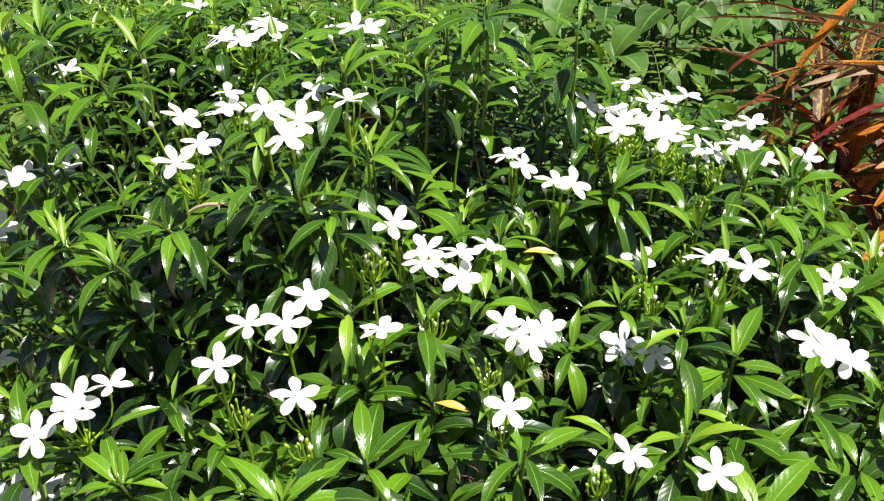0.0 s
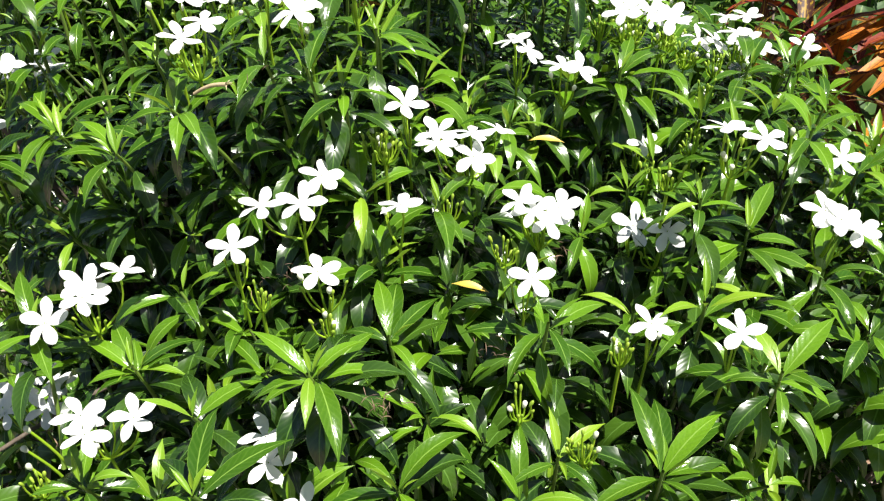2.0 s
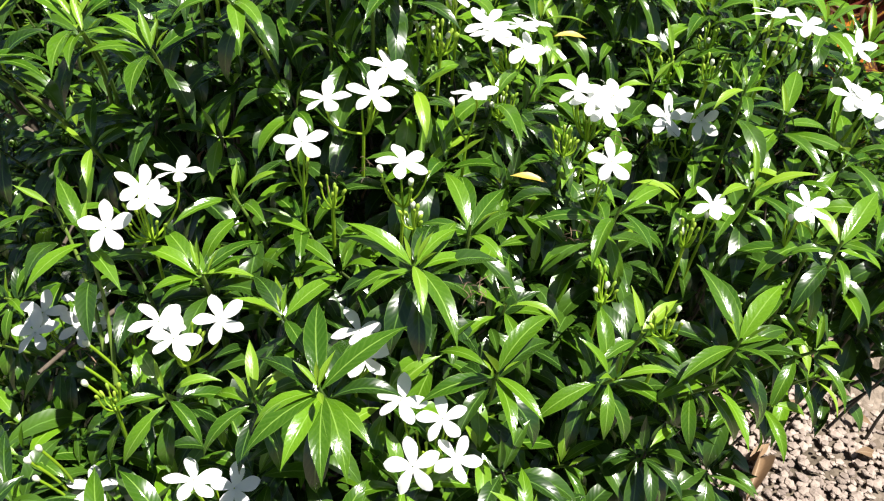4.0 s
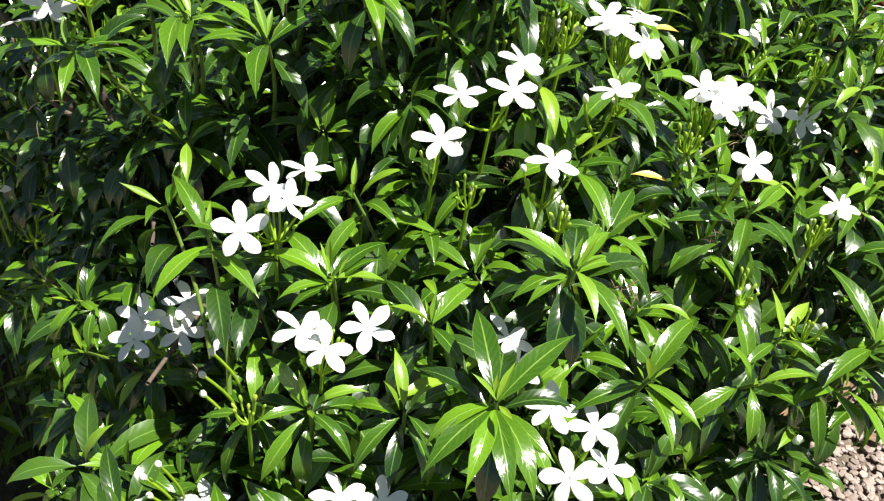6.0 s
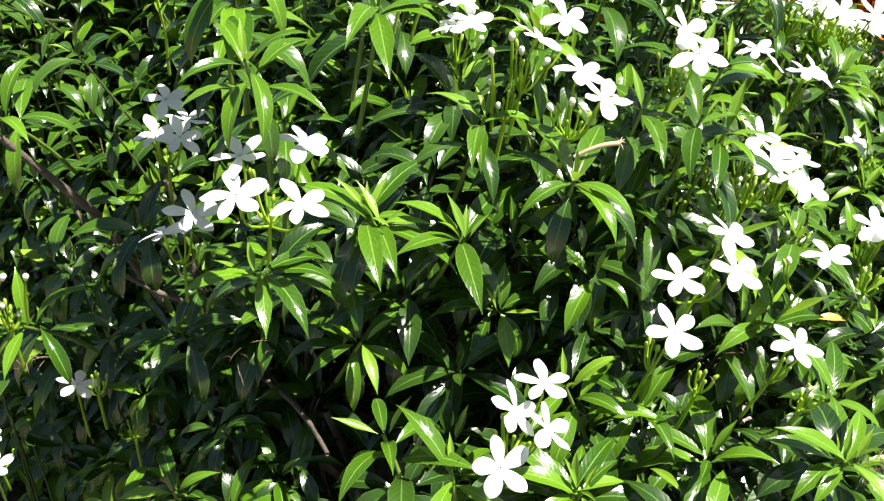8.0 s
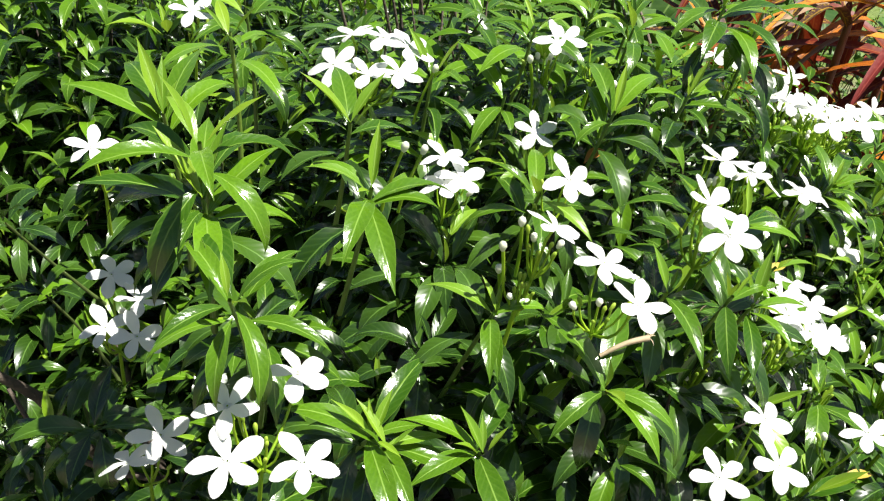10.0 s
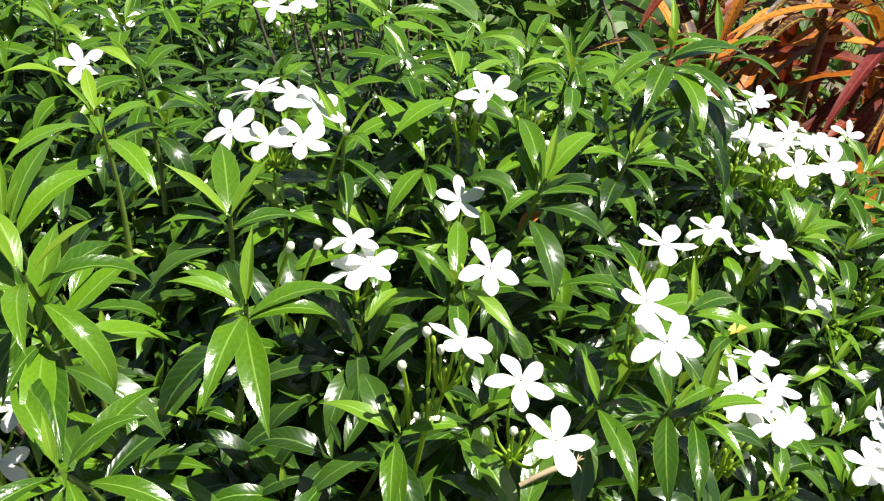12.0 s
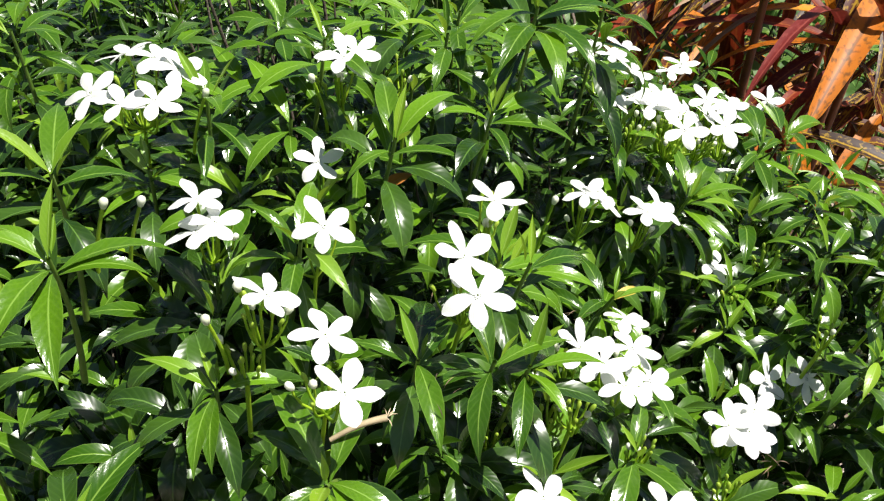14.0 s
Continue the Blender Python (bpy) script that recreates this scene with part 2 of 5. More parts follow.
def blades(base, azim, rise, droop, length, fold, twist, kind="lance", wave=0.08, width=1.0, seed=0):
    """Vertices, faces and UVs of many leaf blades. rise: start angle over level; droop: how far it bends down, in radians."""
    n = len(base)
    r = np.random.default_rng(seed)
    T, S = BLADE_T, BLADE_S
    nt, ns = len(T), len(S)
    mid = 0.5 * (T[1:] + T[:-1])
    ang = rise[:, None] - droop[:, None] * mid[None] ** 1.15
    seg = np.diff(T)[None] * length[:, None]
    run = np.concatenate([np.zeros((n, 1)), np.cumsum(seg * np.cos(ang), 1)], 1)
    lift = np.concatenate([np.zeros((n, 1)), np.cumsum(seg * np.sin(ang), 1)], 1)
    slope = rise[:, None] - droop[:, None] * T[None] ** 1.15
    fwd = np.stack([np.cos(azim), np.sin(azim), 0 * azim], -1)
    side = np.stack([-np.sin(azim), np.cos(azim), 0 * azim], -1)
    up = np.array([0.0, 0.0, 1.0])
    spine = base[:, None] + run[..., None] * fwd[:, None] + lift[..., None] * up
    nrm = -np.sin(slope)[..., None] * fwd[:, None] + np.cos(slope)[..., None] * up
    tw = twist[:, None] * T[None]
    across = np.cos(tw)[..., None] * side[:, None] + np.sin(tw)[..., None] * nrm
    nrm = np.cross(np.broadcast_to(np.cos(slope)[..., None] * fwd[:, None] + np.sin(slope)[..., None] * up, across.shape), across)
    half = outline(T, kind)[None] * length[:, None] * np.asarray(width)
    ripple = wave * np.sin(r.uniform(0, 6.28, (n, 1, 1)) + T[None, :, None] * r.uniform(9, 15, (n, 1, 1)) + S[None, None] * 1.3) * np.abs(S)[None, None]
    off = S[None, None] * half[..., None] * np.cos(fold)[:, None, None]
    high = (np.abs(S)[None, None] ** 1.4 * np.sin(fold)[:, None, None] + ripple) * half[..., None]
    P = spine[:, :, None] + off[..., None] * across[:, :, None] + high[..., None] * nrm[:, :, None]
    V = P.reshape(-1, 3)
    grid = np.arange(nt * ns).reshape(nt, ns)
    F = np.stack([grid[:-1, :-1], grid[:-1, 1:], grid[1:, 1:], grid[1:, :-1]], -1).reshape(-1, 4)
    faces = (F[None] + (np.arange(n) * nt * ns)[:, None, None]).reshape(-1, 4)
    uv = np.stack(np.broadcast_arrays(S[None] * 0.5 + 0.5, T[:, None]), -1).reshape(-1, 2)
    return V, faces, np.tile(uv, (n, 1))


def tube(points, radii, sides=6):
    """Vertices and quads of a round stem along points."""
    P = np.asarray(points, float)
    R = np.broadcast_to(radii, len(P))
    d = np.gradient(P, axis=0)
    d /= np.linalg.norm(d, axis=1, keepdims=True) + 1e-9
    ref = np.array([0.31, 0.95, 0.07]) if abs(d[0][2]) > 0.5 else np.array([0.05, 0.1, 1.0])
    a = np.cross(d, ref)
    a /= np.linalg.norm(a, axis=1, keepdims=True) + 1e-9
    b = np.cross(d, a)
    th = np.arange(sides) * 2 * np.pi / sides
    V = P[:, None] + R[:, None, None] * (np.cos(th)[None, :, None] * a[:, None] + np.sin(th)[None, :, None] * b[:, None])
    k = np.arange(sides)
    F = [np.stack([i * sides + k, i * sides + (k + 1) % sides, (i + 1) * sides + (k + 1) % sides, (i + 1) * sides + k], -1) for i in range(len(P) - 1)]
    return V.reshape(-1, 3), np.concatenate(F)


def joined(pieces):
    """Several (vertices, faces) as one."""
    vs, fs, n = [], [], 0
    for v, f in pieces:
        vs.append(v)
        fs.append(f + n)
        n += len(v)
    return np.concatenate(vs), np.concatenate(fs)


def arc(a, b, bow, steps=6):
    """Points from a to b that bow out by a vector."""
    t = np.linspace(0, 1, steps)[:, None]
    return np.asarray(a) * (1 - t) + np.asarray(b) * t + np.asarray(bow) * np.sin(np.pi * t)


# ---- ground: one gravel and soil sheet out to the horizon ----
def ground_sheet():
    xs = np.concatenate([[-400, -90, -25, -8, -4], np.linspace(-2.4, 3.2, 57), [5, 9, 26, 90, 400]])
    ys = np.concatenate([[-400, -90, -25, -8, -3], np.linspace(-1.2, 4.4, 57), [6, 10, 26, 90, 400]])
    X, Y = np.meshgrid(xs, ys)
    near = np.exp(-((X - 0.3) ** 2 + (Y - 1.4) ** 2) / 6.0)
    Z = near * (0.018 * np.sin(X * 3.1 + 0.7) * np.cos(Y * 2.6) + 0.010 * np.sin(X * 7.3 + Y * 5.1)) - 0.004
    V = np.stack([X, Y, Z], -1).reshape(-1, 3)
    g = np.arange(len(V)).reshape(X.shape)
    F = np.stack([g[:-1, :-1], g[:-1, 1:], g[1:, 1:], g[1:, :-1]], -1).reshape(-1, 4)
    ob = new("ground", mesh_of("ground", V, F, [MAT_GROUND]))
    return tagged(ob, "pinkish-beige gravel and bare soil, partly shaded", "ground", kind="structure")


ground = ground_sheet()


# ---- the flowering shrub ----
def canopy(x, y):
    """Height of the shrub's upper surface: a broad mound that slopes to the front and falls off at the ends."""
    x, y = np.asarray(x, float), np.asarray(y, float)
    top = 1.185 - 0.30 * np.clip(x + 0.10, 0, 9)
    steep = np.clip(0.84 - 0.95 * np.clip(x + 0.20, 0, 9), 0.22, 9)
    rear = 0.34 + 2.4 * np.clip(x - 0.06, 0, 0.6)
    z = top - steep * np.clip(0.96 - y, 0, 9) ** 1.4 - rear * np.clip(y - 1.15, 0, 9) ** 1.3
    end = -0.465 - 0.42 * np.clip(y - 0.92, 0, 1.1)
    z = z - 9.5 * np.clip(end - x, 0, 9) ** 1.1 - 2.2 * np.clip(x - 0.46, 0, 9) ** 1.3
    z = z - 0.27 * np.exp(-(((x + 0.42) / 0.14) ** 2) - ((y - 0.665) / 0.048) ** 2)
    z = z - 0.10 * np.exp(-((x + 0.24) ** 2 + (y - 0.66) ** 2) / 0.0022)
    z = z - 0.06 * np.exp(-((x - 0.14) ** 2 + (y - 0.73) ** 2) / 0.010)
    return z + 0.022 * np.sin(11 * x + 2) * np.cos(9 * y + 1)


shrub = thing("flowering_shrub", (-0.10, 0.98, 0.0), "dense shrub with glossy pointed leaves and white star flowers, on gravel", "shrub")
SHRUB = np.array(shrub.location)


def lean_at(x, y):
    """Growing direction of a shoot at a place on the canopy."""
    e = 0.03
    gx = (canopy(x + e, y) - canopy(x - e, y)) / (2 * e)
    gy = (canopy(x, y + e) - canopy(x, y - e)) / (2 * e)
    d = np.stack([-0.55 * np.clip(gx, -1.6, 1.6), -0.55 * np.clip(gy, -1.6, 1.6), np.ones_like(np.asarray(gx))], -1)
    return d / np.linalg.norm(d, axis=-1, keepdims=True)


def shoot_leaves(tip, axis, turn, size, pairs, r, young=1.0, flat=1.0):
    """Leaf parameters of one shoot: a whorl of opposite pairs, upright and pale at the tip, long, dark and arching below."""
    rows = []
    gap = 0.0
    for k in range(pairs):
        age = k / max(pairs - 1, 1)
        gap += (0.0, 0.005, 0.009, 0.011, 0.013, 0.016, 0.020)[min(k, 6)] * size
        for half in (0, 1):
            az = turn + np.pi * half + (np.pi / 2) * (k % 2) + 0.32 * k + r.normal(0, 0.22)
            if k == 0:
                rise, droop, length = r.uniform(0.75, 1.3), r.uniform(-0.1, 0.6), r.uniform(0.028, 0.052)
            elif k == 1:
                rise, droop, length = r.uniform(0.50, 0.95), r.uniform(0.9, 1.6), r.uniform(0.052, 0.072)
            elif k == 2:
                rise, droop, length = r.uniform(0.35, 0.75), r.uniform(1.1, 1.9), r.uniform(0.066, 0.086)
            else:
                rise, droop, length = r.uniform(0.15, 0.60) - 0.25 * age, r.uniform(1.1, 2.0), r.uniform(0.070, 0.092)
            at = tip - axis * gap + 0.004 * np.array([np.cos(az), np.sin(az), 0])
            # a leaning shoot lifts its rear leaves and lowers its front ones
            tilt = -(np.cos(az) * axis[0] + np.sin(az) * axis[1]) * 0.85
            fresh = (k == 0 and r.random() < 0.80 * young) or (k == 1 and r.random() < 0.30 * young)
            rows.append((at, az, rise * flat + tilt, droop * flat, length * size, r.uniform(0.10, 0.42) + (0.30 if k == 0 else 0.0), r.normal(0, 0.25), fresh))
    return rows


def blade_mesh(name, rows, mats, seed, kind="lance", width=1.0):
    base = np.array([q[0] for q in rows])
    cols = [np.array([q[i] for q in rows], float) for i in range(1, 7)]
    spread = np.random.default_rng(seed + 1).uniform(0.82, 1.12, (len(rows), 1)) if len(rows) > 1 else 0.92
    if kind == "lance" and len(mats) > 1:
        spread = spread * np.array([0.86 if q[7] else 1.0 for q in rows])[:, None]      # young blades are slimmer
    V, F, UV = blades(base, *cols, kind=kind, width=width * spread, seed=seed)
    per = len(F) // len(rows)
    slots = np.repeat([1 if (q[7] and len(mats) > 1) else 0 for q in rows], per)
    return mesh_of(name, V, F, mats, UV, slots)


LEAF_DATA = {}


def leaf_data(q):
    """Shared meshes for single leaves: one for each step of droop, fold and age, of unit length."""
    key = (round(q[3] / 0.3), round(q[5] / 0.14), bool(q[7]))
    if key not in LEAF_DATA:
        row = (np.zeros(3), 0.0, 0.0, key[0] * 0.3, 1.0, key[1] * 0.14, 0.12 * (key[0] % 3 - 1), False)
        LEAF_DATA[key] = blade_mesh("leaf", [row], [MAT_YOUNG if key[2] else MAT_LEAF], 17 + len(LEAF_DATA), width=0.84)
    return LEAF_DATA[key]


def shoot(x, y, z, turn=None, size=1.0, pairs=5, lean=None, leaves=(), tips=()):
    """A leafy shoot that can be told apart: a stem with its leaves as sub-parts. turn: bearing of its first leaf pair;
    leaves, tips: bearing in degrees and length in millimetres of its grown leaves and of the pale upright ones."""
    r = np.random.default_rng(int((x * 7919 + y * 104729 + z * 1299709) * 1000) % 2**31)
    size *= 0.84
    tip = np.array([x, y, z])
    axis = lean_at(x, y) if lean is None else np.array(lean) / np.linalg.norm(lean)
    turn = r.uniform(0, np.pi) if turn is None else radians(turn)
    foot = tip - axis * 0.12 * size + np.array([0.0, 0.01, -0.05])
    v, f = tube(arc(foot, tip, (0.004, 0.004, 0.0)) - SHRUB, np.linspace(0.0024, 0.0014, 6))
    stem = part("shoot", mesh_of("shoot", v, f, [MAT_SHOOT]), shrub)
    if leaves:
        rows = []
        for i, (bearing, mm) in enumerate(leaves):
            az, droop = radians(bearing), r.uniform(0.9, 1.5)
            rise = -0.22 + 0.5 * droop + (0.40 if math.sin(az) > 0.3 else 0.0) + r.normal(0, 0.08)
            rows.append((tip - axis * (0.006 + 0.003 * i), az, rise, droop, mm * 0.001, r.uniform(0.12, 0.35), r.normal(0, 0.2), i == 0 and mm < 60))
        for bearing, mm in tips:
            rows.append((tip, radians(bearing), r.uniform(0.8, 1.1), r.uniform(0.0, 0.4), mm * 0.001, r.uniform(0.4, 0.7), r.normal(0, 0.2), True))
        rows += shoot_leaves(tip, axis, turn, 0.55, 1, r)
        below = shoot_leaves(tip - axis * 0.016, axis, turn, 0.84, 4, r)[4:]
    else:
        rows = shoot_leaves(tip, axis, turn, size, pairs + 2, r)
        rows, below = rows[:2 * min(pairs, 5)], rows[2 * min(pairs, 5):]
    if x < -0.30 and y > 0.84:      # few old leaves on the shoots over the shaded end
        below = below[::2]
    LOWER.extend([(q[0] - SHRUB, *q[1:]) for q in below])
    for q in rows:
        m = Matrix.Translation(q[0] - SHRUB) @ Matrix.Rotation(q[1], 4, "Z") @ Matrix.Rotation(-q[2], 4, "Y") @ Matrix.Rotation(q[6] * 0.6, 4, "X") @ Matrix.Scale(q[4], 4)
        part("leaf", leaf_data(q), stem, matrix=m)
    return stem


SHOOTS, LOWER = [], []


def put_shoot(x, y, z, **how):
    SHOOTS.append((x, y, z))
    shoot(x, y, z, **how)


# shoots on the front face
put_shoot(-0.225, 0.455, 0.869, size=0.85, pairs=4)
put_shoot(-0.292, 0.476, 0.862, size=0.85, pairs=4)
put_shoot(0.230, 0.586, 0.942, turn=80)
put_shoot(-0.333, 0.636, 0.868, turn=15, pairs=4)
put_shoot(0.174, 0.605, 0.920)
# shoots round the dark hollow
# tall shoots along the ridge
put_shoot(-0.428, 0.872, 1.215, turn=-34, size=1.12, pairs=6)
put_shoot(-0.355, 1.035, 1.205, turn=-34, size=1.0, pairs=6)
put_shoot(-0.085, 1.010, 1.185, turn=75)
put_shoot(0.059, 1.041, 1.170, turn=20, size=1.05, pairs=6)
put_shoot(0.165, 0.972, 1.185, turn=50, size=1.05, pairs=6)
# the shaded end
put_shoot(-0.617, 1.044, 1.008)
put_shoot(-0.631, 0.940, 0.844, pairs=4)
put_shoot(-0.440, 0.792, 1.161, turn=85, size=0.9)
put_shoot(-0.559, 0.816, 0.682, size=0.9, pairs=4)
# smaller shoots between them
put_shoot(-0.236, 0.641, 0.930, turn=70)
put_shoot(0.090, 0.559, 0.948, turn=15)
put_shoot(0.266, 0.529, 0.922, turn=0, size=1.05)
put_shoot(0.351, 0.632, 0.940, turn=50, size=1.1)
put_shoot(-0.407, 0.987, 1.100, turn=40)
put_shoot(-0.013, 0.524, 0.880, turn=55)
put_shoot(-0.010, 1.000, 1.130, turn=85)
put_shoot(0.449, 1.012, 0.990, turn=20)
put_shoot(-0.180, 1.023, 1.150, turn=-20)
put_shoot(-0.295, 1.173, 1.160, turn=0, size=1.0, pairs=6)
put_shoot(-0.402, 0.845, 1.080, turn=20)
put_shoot(0.078, 0.801, 1.015, turn=60)
put_shoot(-0.171, 0.862, 1.120, turn=15)
put_shoot(0.021, 0.998, 1.175, turn=45)
put_shoot(-0.369, 0.744, 0.925, turn=-10, size=0.95)
put_shoot(-0.386, 0.647, 0.925, turn=-20, size=1.0, pairs=4)
put_shoot(-0.527, 0.818, 0.705, turn=0, size=0.9, pairs=4)
put_shoot(0.300, 0.760, 1.010)
put_shoot(0.420, 0.640, 0.945)
put_shoot(0.430, 0.860, 1.000)
put_shoot(-0.587, 0.803, 0.719, turn=10, size=0.95, pairs=4)
put_shoot(-0.534, 0.794, 0.736, turn=60, size=0.95, pairs=4)
put_shoot(-0.493, 0.750, 0.741, turn=20, size=0.95, pairs=4)
# low shoots that hang over the gravel, and at the foot of the front face
put_shoot(0.160, 0.449, 0.834, size=1.0, lean=(0.35, -0.55, 0.6))
put_shoot(0.061, 0.444, 0.862, size=0.95, lean=(0.2, -0.6, 0.7))
put_shoot(0.236, 0.469, 0.776, size=0.95, lean=(0.5, -0.5, 0.5))
put_shoot(0.270, 0.480, 0.830, size=0.95, lean=(0.5, -0.5, 0.6))
put_shoot(0.300, 0.500, 0.770, size=0.9, lean=(0.6, -0.4, 0.5))
put_shoot(0.058, 0.485, 0.789, size=0.9, lean=(0.2, -0.6, 0.5))
put_shoot(0.035, 0.449, 0.748, size=0.9, lean=(0.2, -0.6, 0.6))
put_shoot(0.140, 0.460, 0.770, size=0.9, lean=(0.3, -0.6, 0.5))
put_shoot(-0.478, 0.669, 0.748, size=0.9)
put_shoot(-0.422, 0.630, 0.758, size=0.9, lean=(-0.2, -0.5, 0.7))
put_shoot(-0.332, 0.530, 0.796, size=0.95, lean=(-0.2, -0.5, 0.7))
# whorls that stand out: bearing in degrees and length in millimetres of their leaves
put_shoot(-0.177, 0.408, 0.925, leaves=((93, 80), (26, 80), (-170, 60), (-148, 72), (-118, 66), (-99, 73), (-79, 75), (-61, 57)), tips=((41, 29), (141, 26),))
put_shoot(-0.037, 0.449, 0.877, leaves=((40, 80), (-58, 56), (-164, 69), (-81, 63)), tips=((-140, 52),))
put_shoot(-0.098, 0.494, 0.957, leaves=((-68, 80), (155, 63), (-167, 56), (16, 58), (40, 70)), tips=((54, 26),))
put_shoot(-0.265, 0.566, 0.908, leaves=((-2, 49), (31, 65), (-167, 46), (126, 73), (50, 51)), tips=((107, 26),))
put_shoot(0.173, 0.460, 0.878, leaves=((85, 77), (31, 80), (9, 73), (-158, 46), (-77, 46)), tips=((90, 28),))
put_shoot(-0.296, 0.724, 1.030, leaves=((140, 64), (-170, 64), (-110, 80), (32, 80)), tips=((112, 37), (67, 26),))
put_shoot(-0.361, 0.760, 1.040, leaves=((28, 80), (152, 46), (-106, 80), (-3, 46)), tips=((135, 39), (33, 36),))
put_shoot(-0.453, 0.744, 1.018, leaves=((179, 61), (16, 68), (-101, 56), (-72, 72), (-11, 61)), tips=((90, 26),))
put_shoot(-0.354, 0.598, 0.931, leaves=((117, 68), (-136, 65), (-59, 67)), tips=((74, 26),))
put_shoot(-0.429, 0.872, 1.176, leaves=((71, 80), (153, 80), (-127, 46), (-102, 80), (-96, 80), (29, 80), (5, 80)), tips=((123, 52), (33, 52),))
put_shoot(-0.325, 0.849, 1.172, leaves=((137, 50), (118, 51), (-122, 76), (-106, 80), (8, 79), (-16, 59)), tips=((57, 45),))
put_shoot(-0.428, 0.957, 1.190, leaves=((99, 80), (57, 80), (140, 80), (114, 80), (26, 76)), tips=((101, 52), (69, 39),))
put_shoot(-0.308, 0.919, 1.180, leaves=((71, 80), (161, 46), (3, 60)), tips=((147, 51), (14, 45),))
put_shoot(-0.149, 0.735, 1.113, leaves=((-106, 68), (-24, 51), (145, 46), (27, 46)), tips=((97, 36),))
put_shoot(-0.080, 0.712, 1.096, leaves=((-9, 62), (-81, 46), (-128, 63)), tips=((38, 44),))
put_shoot(-0.043, 0.550, 0.946, leaves=((97, 71), (163, 46), (46, 69), (-54, 49), (81, 80)))
put_shoot(0.003, 0.676, 0.998, leaves=((-140, 80), (43, 58), (-78, 80), (-62, 57), (-158, 48)), tips=((115, 28),))
put_shoot(-0.355, 0.751, 1.037, leaves=((-10, 47), (143, 80), (-102, 67), (-41, 77)), tips=((108, 38),))
put_shoot(-0.109, 0.712, 1.114, leaves=((81, 80), (4, 66), (-141, 68), (168, 46)))
put_shoot(0.090, 0.472, 0.882, leaves=((33, 55), (-47, 46), (-153, 46)), tips=((101, 41),))
put_shoot(0.168, 0.452, 0.885, leaves=((101, 80), (38, 80), (-160, 70), (-39, 46)))
put_shoot(0.266, 0.499, 0.941, leaves=((105, 58), (35, 80), (-31, 47), (175, 46), (-98, 47)))
put_shoot(-0.101, 0.485, 0.966, leaves=((-84, 49), (146, 63), (38, 55), (-158, 46)))
put_shoot(-0.262, 0.563, 0.905, leaves=((152, 67), (21, 46), (-160, 46), (110, 51)))
put_shoot(-0.467, 0.621, 0.688, leaves=((129, 65), (32, 51), (-109, 64), (-38, 54)))
put_shoot(-0.199, 0.500, 0.910, leaves=((36, 67), (-74, 52)), tips=((-165, 48), (65, 26),))
put_shoot(-0.228, 0.695, 1.087, leaves=((91, 80), (-163, 57), (-59, 59), (-82, 65), (41, 80)), tips=((-123, 50),))
put_shoot(-0.260, 0.781, 1.098, leaves=((128, 55), (-18, 48), (-126, 63), (-116, 54)), tips=((94, 26),))
put_shoot(-0.049, 0.797, 1.108, leaves=((63, 80), (145, 78), (-54, 46), (-4, 79)), tips=((124, 40), (37, 45),))
put_shoot(0.212, 0.868, 1.030, leaves=((97, 80), (168, 58), (-68, 46), (-72, 69), (34, 63)))
put_shoot(0.265, 0.924, 1.024, leaves=((48, 80), (-74, 70), (-146, 46)), tips=((106, 29),))
put_shoot(0.368, 0.750, 1.025, leaves=((112, 68), (24, 68), (-127, 64), (-91, 67), (-31, 46)))
put_shoot(0.199, 0.769, 0.952, leaves=((-172, 46), (16, 47), (-71, 46)), tips=((123, 31), (14, 32),))
put_shoot(0.234, 0.652, 1.008, leaves=((-155, 46), (8, 46), (-106, 46), (54, 61), (142, 46)), tips=((106, 28),))
put_shoot(0.281, 0.649, 0.975, leaves=((55, 80), (161, 46), (-10, 60), (-156, 69), (-136, 46), (-70, 66), (-45, 77), (-136, 80)), tips=((85, 36),))
put_shoot(0.356, 0.904, 1.030, leaves=((83, 80), (58, 80), (-163, 52), (6, 52), (-125, 65), (-61, 54)))
put_shoot(0.064, 0.937, 1.216, leaves=((-173, 75), (-16, 88), (2, 92), (-140, 84), (-78, 84), (-103, 90), (129, 50)), tips=((60, 46), (-150, 40)))
put_shoot(0.000, 0.893, 1.162, leaves=((5, 80), (161, 50), (-35, 74), (-97, 46)), tips=((8, 33), (63, 26),))
put_shoot(-0.084, 0.891, 1.162, leaves=((73, 80), (20, 80), (-167, 46), (-18, 62), (81, 55)), tips=((44, 41),))
put_shoot(-0.050, 0.763, 1.130, leaves=((2, 71), (-43, 52), (166, 46)), tips=((60, 33),))
put_shoot(0.198, 0.850, 1.048, leaves=((63, 66), (24, 80), (-60, 46), (-7, 80), (-95, 54)), tips=((24, 27),))
put_shoot(0.231, 0.800, 0.966, leaves=((159, 47), (-90, 46), (-129, 46), (-9, 50)), tips=((109, 42),))
put_shoot(0.019, 1.055, 1.172, leaves=((145, 46), (-66, 46), (43, 80), (109, 46), (12, 63)))
put_shoot(-0.127, 0.984, 1.138, leaves=((97, 80), (-70, 46), (-148, 66), (-109, 46)))
put_shoot(-0.220, 0.907, 1.064, leaves=((23, 55), (77, 48), (-45, 46), (127, 46)))
put_shoot(-0.234, 1.016, 1.102, leaves=((112, 50), (-44, 49), (-13, 53), (173, 46), (-166, 46)))


